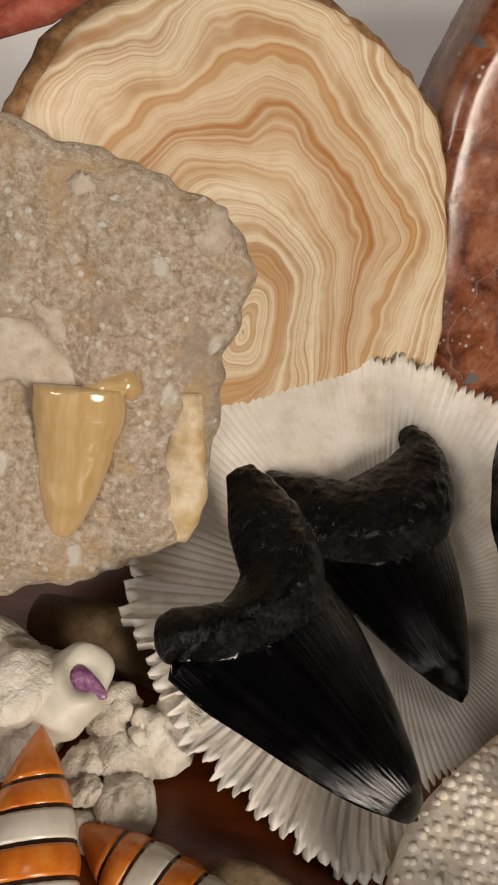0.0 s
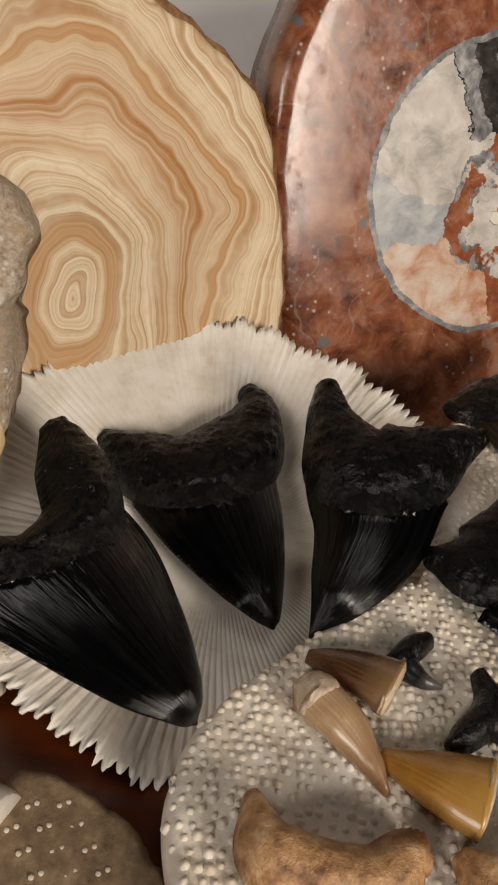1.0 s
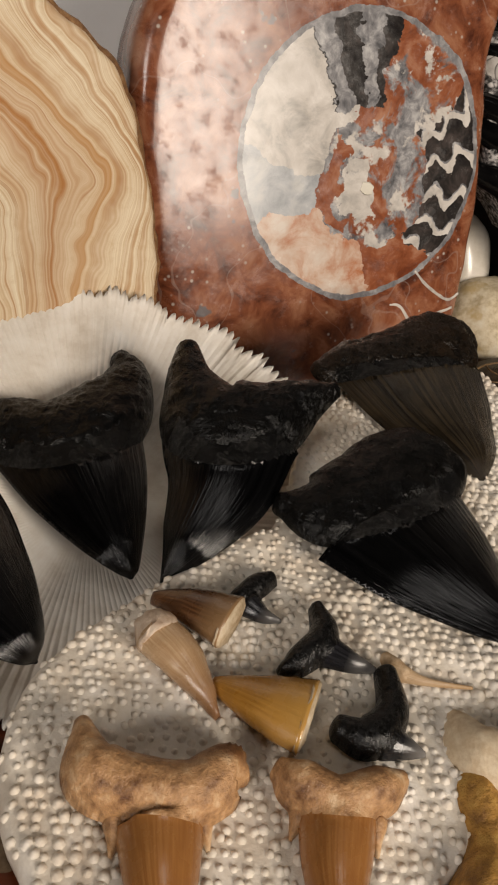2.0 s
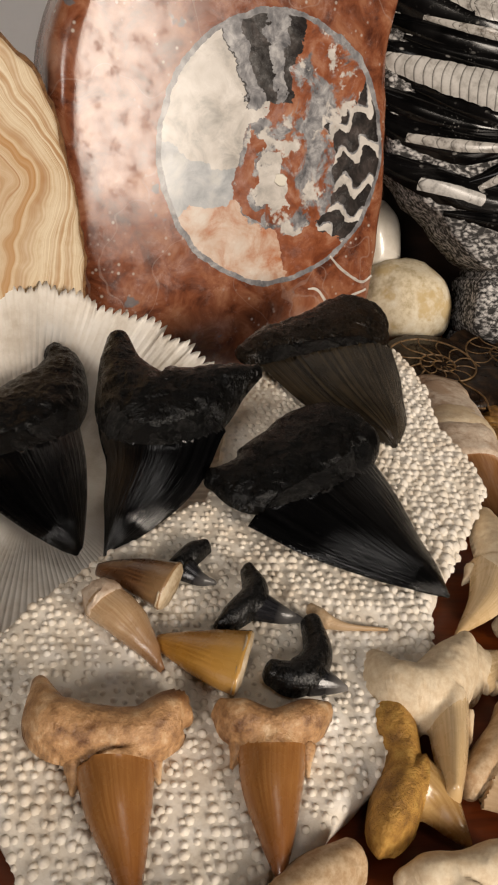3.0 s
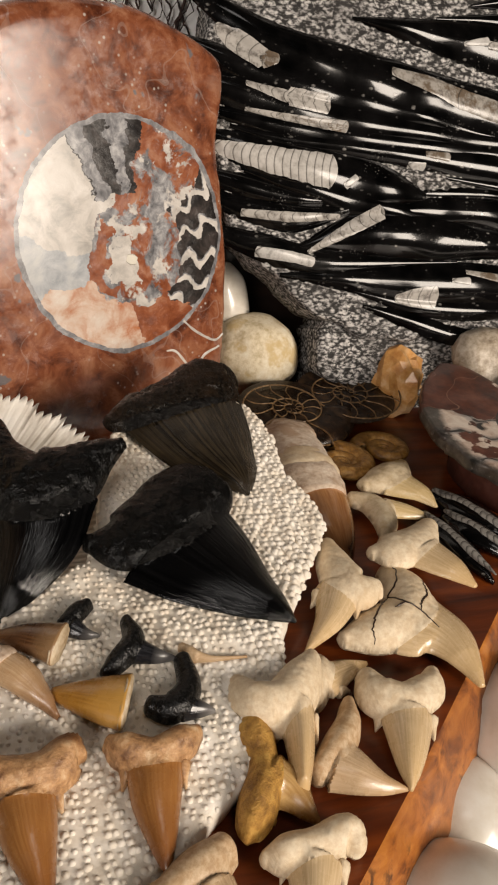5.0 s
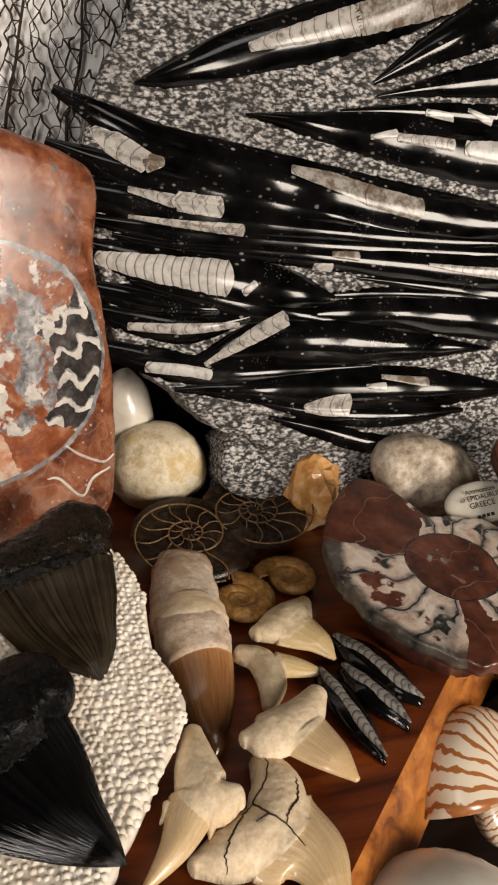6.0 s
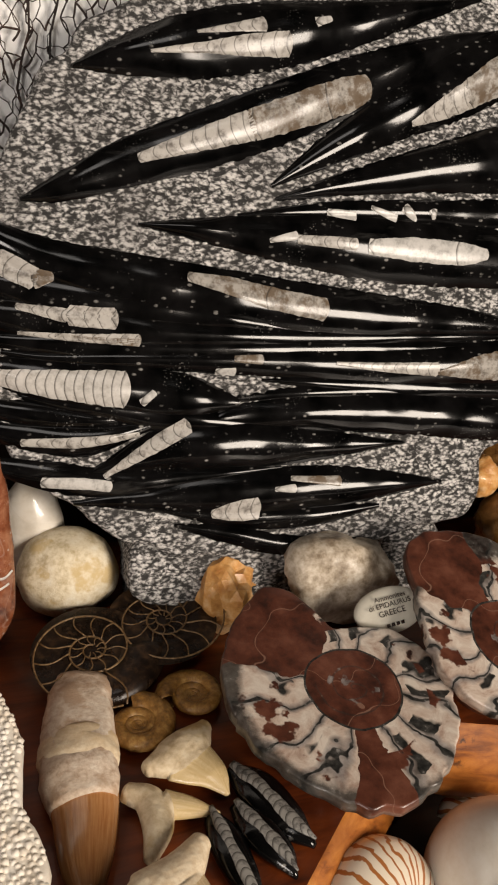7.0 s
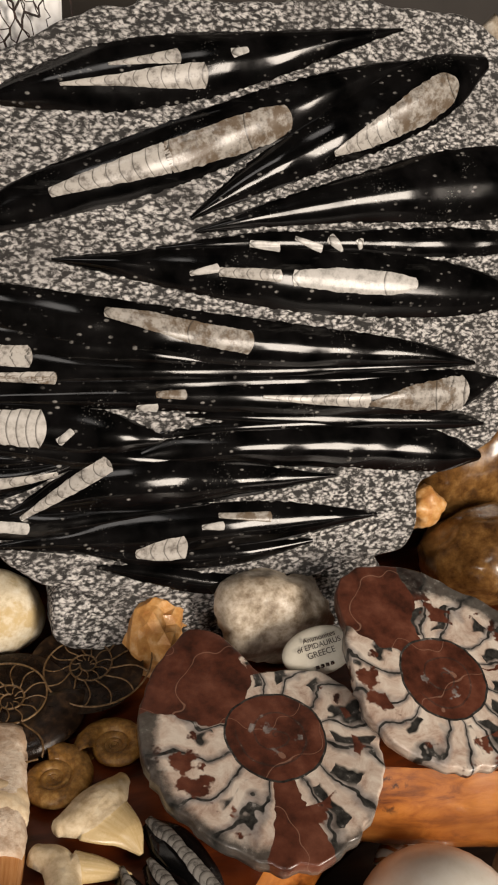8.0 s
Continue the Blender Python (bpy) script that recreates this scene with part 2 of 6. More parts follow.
M["urchin"] = stone("urchin", (0.1, 0.062, 0.032), (0.2, 0.135, 0.075), (0.34, 0.25, 0.15), 0.004, 0.75, 0.5)
M["urchin_pore"] = stone("urchin_pore", (0.5, 0.42, 0.32), (0.6, 0.52, 0.42), (0.66, 0.6, 0.5), 0.003, 0.8, 0.4)
M["red_coral"] = stone("red_coral", (0.2, 0.035, 0.02), (0.36, 0.08, 0.05), (0.46, 0.16, 0.1), 0.004, 0.7, 0.6)
M["net_black"] = stone("net_black", (0.01, 0.006, 0.004), (0.025, 0.014, 0.01), (0.06, 0.03, 0.02), 0.003, 0.8, 0.6)
M["white_panel"] = stone("white_panel", (0.82, 0.8, 0.77), (0.87, 0.86, 0.84), (0.9, 0.89, 0.87), 0.03, 0.7, 0.15)
# Near-black on purpose: keeps wall bounce and reflections in polished stone low.
M["darkened_plaster"] = stone("darkened_plaster", (0.018, 0.014, 0.011), (0.024, 0.019, 0.015), (0.03, 0.025, 0.02), 0.05, 0.9, 0.2)
M["drift"] = stone("drift", (0.16, 0.1, 0.05), (0.3, 0.2, 0.11), (0.42, 0.31, 0.19), 0.004, 0.8, 0.7)
M["bark"] = stone("bark", (0.1, 0.045, 0.015), (0.26, 0.13, 0.05), (0.42, 0.26, 0.12), 0.003, 0.8, 0.9, depth=0.001)


def wood(name, dark, mid, light, rough, coat, scale=9.0, turn=0.7, knots=False):
    k = Nodes(name, rough, coat=coat)
    v = k.coords("Object", (scale * 1.2, scale * 9, scale * 9), turn=(0, 0, turn))
    grain = k.noise(1.0, 7, 0.62, v, 0.6)
    col = k.ramp(grain, (0.32, dark), (0.5, mid), (0.7, light))
    col = k.mix(k.ramp(k.noise(16, 4), (0.5, 0.0), (0.72, 0.6)), col, dark)
    if knots:
        col = k.mix(k.math("MULTIPLY", k.ramp(k.noise(150, 4, 0.6), (0.56, 0.0), (0.66, 0.9)), k.ramp(k.noise(22, 2), (0.48, 0.0), (0.58, 1.0))), col, (0.03, 0.01, 0.004))
    return k.done(col, k.noise(2.5, 6, 0.6, v), 0.25, 0.0008, k.ramp(k.noise(60, 3), (0.3, rough * 0.8), (0.7, rough * 1.4)))


M["board"] = wood("board", (0.045, 0.008, 0.0015), (0.14, 0.027, 0.004), (0.25, 0.056, 0.008), 0.36, 0.15)
M["board_edge"] = wood("board_edge", (0.13, 0.034, 0.006), (0.36, 0.115, 0.017), (0.52, 0.2, 0.038), 0.4, 0.2, 14.0, knots=True)
M["desk"] = wood("desk", (0.008, 0.004, 0.003), (0.016, 0.008, 0.005), (0.03, 0.015, 0.009), 0.4, 0.2)


def olive_wood():
    """Growth rings about a heart that lies off centre, drawn out into flames, with darker late wood."""
    k = Nodes("olive_wood", 0.55, coat=0.03, spec=0.35)
    warp = k.t.nodes.new("ShaderNodeTexNoise")
    k.set(warp, Scale=18.0, Detail=3.0, Roughness=0.42)
    k.link(k.co.outputs["Object"], warp.inputs["Vector"])
    add = k.t.nodes.new("ShaderNodeMix")
    add.data_type, add.blend_type = "RGBA", "LINEAR_LIGHT"
    add.inputs[0].default_value = 0.026
    k.link(k.coords("Object", place=(0.037, 0.025, 0)), add.inputs[6])
    k.link(warp.outputs["Color"], add.inputs[7])
    flat = k.t.nodes.new("ShaderNodeVectorMath")
    flat.operation = "MULTIPLY"
    flat.inputs[1].default_value = (1, 0.9, 0)
    k.link(add.outputs[2], flat.inputs[0])
    far = k.t.nodes.new("ShaderNodeVectorMath")
    far.operation = "LENGTH"
    k.link(flat.outputs[0], far.inputs[0])
    r = far.outputs["Value"]
    line = k.t.nodes.new("ShaderNodeCombineXYZ")
    k.link(r, line.inputs[0])
    rings = k.noise(620, 4, 0.65, line.outputs[0])
    broad = k.noise(100, 3, 0.5, line.outputs[0])
    smear = k.noise(26, 4, 0.6)
    col = k.ramp(rings, (0.34, (0.46, 0.29, 0.14)), (0.46, (0.66, 0.52, 0.34)), (0.56, (0.78, 0.68, 0.5)))
    col = k.mix(k.ramp(smear, (0.42, 0.0), (0.64, 0.85)), col, (0.78, 0.67, 0.49))
    thin = k.ramp(k.math("ABSOLUTE", k.math("SUBTRACT", k.noise(210, 2, 0.5, line.outputs[0]), 0.5)), (0.0, 0.85), (0.035, 0.0))
    col = k.mix(k.math("MULTIPLY", thin, k.ramp(smear, (0.4, 1.0), (0.62, 0.25))), col, (0.36, 0.16, 0.045))
    col = k.mix(k.ramp(broad, (0.52, 0.0), (0.62, 0.75)), col, (0.44, 0.21, 0.055))
    # one strong flame of late wood half way out
    flame = k.ramp(k.math("ABSOLUTE", k.math("SUBTRACT", r, 0.047)), (0.0, 0.95), (0.0035, 0.75), (0.009, 0.0))
    col = k.mix(k.math("MULTIPLY", flame, k.ramp(rings, (0.36, 1.0), (0.6, 0.45))), col, (0.36, 0.14, 0.024))
    col = k.mix(k.math("MULTIPLY", k.ramp(k.noise(240, 4, 0.7), (0.5, 0.0), (0.75, 0.6)), 0.6), col, (0.5, 0.32, 0.15))
    col = k.mix(k.ramp(r, (0.085, 0.0), (0.125, 0.55)), col, (0.42, 0.2, 0.06))
    fibre = k.noise(1500, 3, 0.6, line.outputs[0])
    col = k.mix(k.ramp(fibre, (0.44, 0.3), (0.54, 0.0)), col, (0.45, 0.27, 0.11))
    return k.done(col, rings, 0.12, 0.0004)


M["olive"] = olive_wood()


def polished_black():
    """Black limestone with scattered pale shell crumbs."""
    k = Nodes("polished_black", 0.12, spec=0.34)
    col = k.ramp(k.noise(60, 5), (0.35, (0.0008, 0.0008, 0.0008)), (0.7, (0.006, 0.0055, 0.0055)))
    crumbs = k.math("MULTIPLY", k.ramp(k.voronoi(290, vec=k.coords("Object", (0.6, 1.0, 1.0), turn=(0, 0, 0.2))), (0.14, 1.0), (0.25, 0.0)), k.ramp(k.noise(60, 4), (0.5, 0.0), (0.6, 1.0)))
    fine = k.math("MULTIPLY", k.ramp(k.voronoi(700), (0.12, 1.0), (0.26, 0.0)), k.ramp(k.noise(45, 4), (0.56, 0.0), (0.66, 0.8)))
    crumbs = k.math("MAXIMUM", crumbs, fine)
    col = k.mix(k.math("MULTIPLY", crumbs, k.ramp(k.noise(240, 3), (0.4, 0.0), (0.7, 0.7))), col, (0.42, 0.4, 0.37))
    veil = k.ramp(k.noise(14, 6, 0.7, k.coords("Object", (0.5, 2.5, 1))), (0.6, 0.0), (0.75, 0.12))
    col = k.mix(veil, col, (0.3, 0.29, 0.27))
    return k.done(col, k.noise(400, 2), 0.02, 0.0002, k.ramp(k.noise(90, 3), (0.3, 0.09), (0.7, 0.17)))


M["polished_black"] = polished_black()


def chiselled():
    """Grey matrix, struck with a point: pale bruises on dark stone."""
    k = Nodes("chiselled", 0.85, spec=0.3)
    swirl = k.coords("Object", (0.6, 1.0, 1.0), turn=(0, 0, 0.5))
    soft = k.noise(400, 6, 0.72, swirl, 1.2)
    hits = k.voronoi(560, vec=swirl)
    mixed = k.math("ADD", k.math("MULTIPLY", hits, 0.35), k.math("MULTIPLY", soft, 1.0))
    col = k.ramp(mixed, (0.55, (0.8, 0.77, 0.74)), (0.65, (0.34, 0.325, 0.31)), (0.74, (0.04, 0.038, 0.036)))
    col = k.mix(k.ramp(k.noise(30, 4), (0.45, 0.0), (0.75, 0.5)), col, (0.07, 0.064, 0.06))
    return k.done(col, k.math("MULTIPLY", mixed, -1.0), 1.0, 0.0022)


M["chiselled"] = chiselled()


def fossil_calcite(name, light, dark, rings=260.0, line=0.12, rust=None):
    """Chambered shell: pale calcite crossed by thin septa along its length."""
    k = Nodes(name, 0.24, spec=0.35)
    col = k.ramp(k.noise(220, 6, 0.7), (0.34, dark), (0.52, light), (0.7, tuple(min(1, c * 1.12) for c in light)))
    if rust:
        col = k.mix(k.ramp(k.noise(120, 6, 0.7), (0.46, 0.0), (0.58, 0.9)), col, rust)
    bend = k.math("SUBTRACT", k.uv(0), k.math("MULTIPLY", k.math("MULTIPLY", k.uv(1), k.uv(1)), 0.0022))
    septa = k.math("FRACT", k.math("MULTIPLY", bend, rings))
    col = k.mix(k.ramp(septa, (0.0, 1.0), (line, 0.0)), col, (0.04, 0.035, 0.03))
    return k.done(col, k.noise(500, 2), 0.03, 0.0002)


M["f_shell"] = fossil_calcite("f_shell", (0.42, 0.395, 0.36), (0.14, 0.125, 0.11), 150, 0.12)
M["f_ring"] = fossil_calcite("f_ring", (0.5, 0.475, 0.44), (0.34, 0.32, 0.29), 230, 0.22)
M["f_rust"] = fossil_calcite("f_rust", (0.34, 0.315, 0.28), (0.1, 0.085, 0.07), 25, 0.03, (0.12, 0.085, 0.055))
M["f_chalk"] = fossil_calcite("f_chalk", (0.5, 0.48, 0.45), (0.26, 0.25, 0.23), 20, 0.03)
M["f_dim"] = fossil_calcite("f_dim", (0.28, 0.265, 0.24), (0.08, 0.075, 0.07), 300, 0.4)
M["f_chip"] = fossil_calcite("f_chip", (0.5, 0.48, 0.45), (0.3, 0.29, 0.27), 5, 0.01)


def cut_section(name, centre, inner, outer, spokes, lip, wedge):
    """Sawn ammonite: red heart, a whorl of cream chambers parted by dark wavy septa, red lip and wedge."""
    k = Nodes(name, 0.3, coat=0.1)
    warp = k.t.nodes.new("ShaderNodeTexNoise")
    k.set(warp, Scale=52.0, Detail=3.0, Roughness=0.45)
    k.link(k.co.outputs["Object"], warp.inputs["Vector"])
    bend = k.t.nodes.new("ShaderNodeMix")
    bend.data_type, bend.blend_type = "RGBA", "LINEAR_LIGHT"
    bend.inputs[0].default_value = 0.012
    k.link(k.coords("Object", place=(-centre[0] / 1000, -centre[1] / 1000, 0)), bend.inputs[6])
    k.link(warp.outputs["Color"], bend.inputs[7])
    xyz = k.t.nodes.new("ShaderNodeSeparateXYZ")
    k.link(bend.outputs[2], xyz.inputs[0])
    x, y = xyz.outputs[0], xyz.outputs[1]
    r = k.math("SQRT", k.math("ADD", k.math("MULTIPLY", x, x), k.math("MULTIPLY", y, y)), 0)
    a = k.math("ARCTAN2", y, x)
    turn = k.math("FRACT", k.math("ADD", k.math("MULTIPLY", a, spokes / (2 * math.pi)), k.math("ADD", k.math("MULTIPLY", r, 14.0), k.math("MULTIPLY", k.noise(42, 1, 0.5), 0.8))))
    plain = k.t.nodes.new("ShaderNodeVectorMath")
    plain.operation = "LENGTH"
    k.link(k.coords("Object", (1, 1, 0), place=(-centre[0] / 1000, -centre[1] / 1000, 0)), plain.inputs[0])
    r0 = k.math("ADD", k.math("MULTIPLY", plain.outputs["Value"], 0.8), k.math("MULTIPLY", r, 0.2))
    red = k.ramp(k.noise(70, 6, 0.65), (0.35, (0.03, 0.01, 0.006)), (0.52, (0.095, 0.029, 0.016)), (0.68, (0.155, 0.056, 0.033)))
    vein = k.math("LESS_THAN", k.math("ABSOLUTE", k.math("SUBTRACT", k.noise(30, 2, 0.5), 0.5)), 0.003)
    red = k.mix(k.math("MULTIPLY", vein, 0.45), red, (0.34, 0.2, 0.14))
    cream = k.ramp(k.noise(95, 6, 0.68, None, 0.6), (0.3, (0.3, 0.19, 0.14)), (0.46, (0.52, 0.41, 0.33)), (0.62, (0.66, 0.58, 0.49)))
    dark = k.ramp(k.noise(260, 6, 0.7), (0.4, (0.01, 0.01, 0.009)), (0.6, (0.05, 0.047, 0.042)), (0.72, (0.3, 0.28, 0.26)))
    grey = k.ramp(k.noise(180, 5), (0.4, (0.1, 0.09, 0.085)), (0.65, (0.34, 0.31, 0.29)))
    # brownish grey margins, thin dark walls, and dark pockets in some chambers
    col = k.mix(k.ramp(turn, (0.0, 1.0), (0.10, 0.75), (0.24, 0.0), (0.8, 0.0), (0.94, 0.8)), cream, grey)
    col = k.mix(k.ramp(turn, (0.0, 1.0), (0.035, 1.0), (0.05, 0.0), (0.955, 0.0), (0.97, 1.0)), col, dark)
    pocket = k.math("MULTIPLY", k.ramp(turn, (0.06, 0.0), (0.14, 1.0), (0.46, 1.0), (0.54, 0.0)), k.math("LESS_THAN", k.math("ABSOLUTE", k.math("SUBTRACT", r, (inner * 0.42 + outer * 0.58) / 1000)), 0.0075))
    pocket = k.math("MULTIPLY", pocket, k.ramp(k.noise(34, 3, 0.6), (0.49, 0.0), (0.52, 1.0)))
    col = k.mix(pocket, col, dark)
    bays = k.math("MULTIPLY", k.ramp(k.noise(46, 4, 0.6, k.coords("Object", place=(0.5, 0.2, 0.1))), (0.55, 0.0), (0.575, 1.0)), k.math("GREATER_THAN", r0, (inner * 0.5 + outer * 0.5) / 1000))
    col = k.mix(bays, col, red)
    rim = k.math("ADD", r0, k.math("MULTIPLY", k.noise(210, 4, 0.7), 0.006))
    col = k.mix(k.ramp(rim, ((outer + 6.0) / 1000, 0.0), ((outer + 7.5) / 1000, 0.9)), col, dark)

    def within(lo, hi):
        return k.math("MULTIPLY", k.math("GREATER_THAN", a, lo), k.math("LESS_THAN", a, hi))

    col = k.mix(within(*lip), col, red)
    col = k.mix(within(*wedge), col, red)
    col = k.mix(k.math("LESS_THAN", r0, (inner + 1.0) / 1000), col, dark)
    col = k.mix(k.math("LESS_THAN", r0, inner / 1000), col, red)
    # worn inner coils in the heart
    coil_line = k.math("LESS_THAN", k.math("ABSOLUTE", k.math("SUBTRACT", k.math("FRACT", k.math("ADD", k.math("MULTIPLY", r0, 120.0), k.math("MULTIPLY", a, 0.159))), 0.5)), 0.05)
    flecks = k.math("MULTIPLY", k.ramp(k.noise(120, 3, 0.6), (0.56, 0.0), (0.6, 1.0)), k.math("LESS_THAN", r0, inner * 0.55 / 1000))
    col = k.mix(k.math("MULTIPLY", k.math("MULTIPLY", coil_line, 0.5), k.math("LESS_THAN", r0, inner * 0.8 / 1000)), col, dark)
    col = k.mix(k.math("MULTIPLY", flecks, 0.8), col, grey)
    return k.done(col, k.noise(300, 4), 0.12, 0.0005)


def ammonite_face():
    """Red jasper with one sawn ammonite: grey rim, pale chambers on one side, dark chambers with white sutures on the other."""
    k = Nodes("ammonite_face", 0.19, spec=0.42)
    warp = k.t.nodes.new("ShaderNodeTexNoise")
    k.set(warp, Scale=55.0, Detail=5.0, Roughness=0.6)
    k.link(k.co.outputs["Object"], warp.inputs["Vector"])

    def polar(cx, cy, amount):
        bend = k.t.nodes.new("ShaderNodeMix")
        bend.data_type, bend.blend_type = "RGBA", "LINEAR_LIGHT"
        bend.inputs[0].default_value = amount
        k.link(k.coords("Object", place=(-cx / 1000, -cy / 1000, 0)), bend.inputs[6])
        k.link(warp.outputs["Color"], bend.inputs[7])
        xyz = k.t.nodes.new("ShaderNodeSeparateXYZ")
        k.link(bend.outputs[2], xyz.inputs[0])
        x, y = xyz.outputs[0], xyz.outputs[1]
        return k.math("SQRT", k.math("ADD", k.math("MULTIPLY", x, x), k.math("MULTIPLY", y, y)), 0), k.math("ARCTAN2", y, x)

    def both(a, b):
        return k.math("MULTIPLY", a, b)

    def less(a, b):
        return k.math("LESS_THAN", a, b)

    def more(a, b):
        return k.math("GREATER_THAN", a, b)

    def mottled(dark, mid, light, scale):
        return k.ramp(k.noise(scale, 6, 0.66, None, 0.5), (0.34, dark), (0.5, mid), (0.66, light))

    ground = mottled((0.07, 0.019, 0.009), (0.21, 0.066, 0.029), (0.34, 0.15, 0.08), 75)
    ground = k.mix(k.ramp(k.noise(30, 5, 0.65), (0.55, 0.0), (0.7, 0.5)), ground, (0.32, 0.21, 0.16))
    spots = both(k.ramp(k.voronoi(240), (0.08, 1.0), (0.2, 0.0)), k.ramp(k.noise(24, 3), (0.45, 0.0), (0.55, 0.85)))
    ground = k.mix(spots, ground, (0.5, 0.44, 0.38))
    chip = both(k.ramp(k.noise(70, 3, 0.5), (0.66, 0.0), (0.69, 0.9)), more(k.noise(17, 2), 0.5))
    ground = k.mix(chip, ground, (0.14, 0.135, 0.14))
    crack = less(k.math("ABSOLUTE", k.math("SUBTRACT", k.noise(14, 3, 0.5), 0.5)), 0.0022)
    ground = k.mix(both(crack, 0.22), ground, (0.4, 0.3, 0.25))
    orange = mottled((0.14, 0.036, 0.014), (0.26, 0.08, 0.033), (0.4, 0.19, 0.11), 80)
    white = mottled((0.36, 0.34, 0.31), (0.55, 0.51, 0.46), (0.66, 0.62, 0.57), 90)
    blue = mottled((0.26, 0.28, 0.29), (0.4, 0.41, 0.42), (0.52, 0.52, 0.5), 90)
    grey = mottled((0.07, 0.07, 0.075), (0.22, 0.215, 0.22), (0.46, 0.45, 0.44), 160)
    black = mottled((0.012, 0.01, 0.01), (0.028, 0.024, 0.022), (0.07, 0.055, 0.05), 120)
    peach = mottled((0.42, 0.15, 0.06), (0.58, 0.42, 0.32), (0.66, 0.58, 0.5), 60)

    r, a = polar(18, -28, 0.012)
    disc, around = polar(15, -18, 0.0035)
    col = k.mix(k.ramp(k.noise(48, 5, 0.65, None, 0.6), (0.47, 0.0), (0.52, 1.0)), orange, grey)
    col = k.mix(k.ramp(k.noise(62, 5, 0.65, k.coords("Object", place=(0.3, 0.1, 0.2))), (0.54, 0.0), (0.58, 1.0)), col, white)
    # inner whorl: pale core, orange crescent
    core = both(less(r, 0.0125), k.math("MAXIMUM", more(a, 1.7), less(a, -0.9)))
    col = k.mix(both(core, k.ramp(k.noise(75, 4, 0.6), (0.36, 0.0), (0.42, 1.0))), col, white)
    band = both(both(more(r, 0.0150), less(r, 0.0215)), k.math("MAXIMUM", more(a, 2.2), less(a, -1.9)))
    col = k.mix(both(band, k.ramp(k.noise(90, 4, 0.6), (0.32, 0.0), (0.4, 1.0))), col, orange)
    outer = more(r, 0.0245)
    flat_side = k.math("MAXIMUM", more(a, 1.95), less(a, -2.75))
    low_side = both(less(a, -1.45), more(a, -2.75))
    col = k.mix(both(outer, flat_side), col, k.mix(k.math("MAXIMUM", more(a, 3.0), less(a, 0.0)), white, blue))
    col = k.mix(both(more(r, 0.0225), low_side), col, peach)
    col = k.mix(both(outer, both(less(a, -0.62), more(a, -1.45))), col, orange)
    # upper dark pockets
    upper = both(both(more(a, 1.55), less(a, 2.15)), more(r, 0.030))
    col = k.mix(upper, col, k.mix(less(k.math("ABSOLUTE", k.math("SUBTRACT", k.math("FRACT", k.math("MULTIPLY", a, 2.9)), 0.5)), 0.30), grey, black))
    # far side: dark chambers between white wavy sutures
    wild, turned = polar(18, -28, 0.006)
    chamber = k.math("FRACT", k.math("ADD", k.math("MULTIPLY", turned, 2.9), k.math("MULTIPLY", k.math("SINE", k.math("MULTIPLY", wild, 520.0)), 0.2)))
    suture = k.mix(both(more(chamber, 0.24), less(chamber, 0.98)), white, k.mix(more(chamber, 0.31), grey, black))
    right = both(both(more(a, -0.62), less(a, 0.85)), more(r, 0.0285))
    col = k.mix(right, col, suture)
    col = k.mix(more(disc, 0.0518), col, k.mix(0.3, grey, (0.2, 0.195, 0.2)))
    col = k.mix(more(disc, 0.0540), col, ground)
    return k.done(col, k.noise(420, 3), 0.06, 0.0003, k.ramp(k.noise(110, 6, 0.75), (0.36, 0.12), (0.52, 0.2), (0.66, 0.38)))


M["ammonite_face"] = ammonite_face()

from mathutils.bvhtree import BVHTree

# ---- builders ----
def finish(name, bm, material, parent=None, label="", smooth=True):
    me = bpy.data.meshes.new(name)
    bmesh.ops.recalc_face_normals(bm, faces=bm.faces)
    bm.to_mesh(me)
    bm.free()
    if smooth:
        for p in me.polygons:
            p.use_smooth = True
    me.materials.append(material)
    ob = new(name, me)
    if parent is not None:
        ob.parent = parent
    if label:
        tagged(ob, label=label)
    return ob


part = finish


def seat(origin, normal, turn=0.0):
    """The pose of a thing on a leaning plane: x runs level to the right, z along the normal."""
    n = Vector(normal).normalized()
    x = (Vector((1, 0, 0)) - n * n.x).normalized()
    y = n.cross(x)
    m = Matrix((x, y, n)).transposed().to_4x4()
    m.translation = origin
    return m @ pose(0, 0, 0, 0, 0, turn)


def thing(name, m, label, category, group="", kind=""):
    ob = new(name)
    ob.empty_display_size = 0.01
    ob.matrix_world = m
    return tagged(ob, label, category, group, kind)


def curve_through(rows, count):
    """Catmull-Rom through rows of numbers, evenly spaced by length of the first two columns."""
    p = np.array(rows, float)
    p = np.vstack([2 * p[0] - p[1], p, 2 * p[-1] - p[-2]])
    fine = []
    for i in range(1, len(p) - 2):
        for s in np.linspace(0, 1, 24, endpoint=False):
            a, b, c, d = p[i - 1], p[i], p[i + 1], p[i + 2]
            fine.append(0.5 * (2 * b + (c - a) * s + (2 * a - 5 * b + 4 * c - d) * s ** 2 + (3 * b - a - 3 * c + d) * s ** 3))
    fine.append(p[-2])
    fine = np.array(fine)
    run = np.concatenate([[0], np.cumsum(np.hypot(*np.diff(fine[:, :2], axis=0).T))])
    want = np.linspace(0, run[-1], count)
    return np.stack([np.interp(want, run, fine[:, k]) for k in range(fine.shape[1])], 1), want


def wobble(co, size, amount):
    return noise.noise_vector(Vector(co) / size) * amount


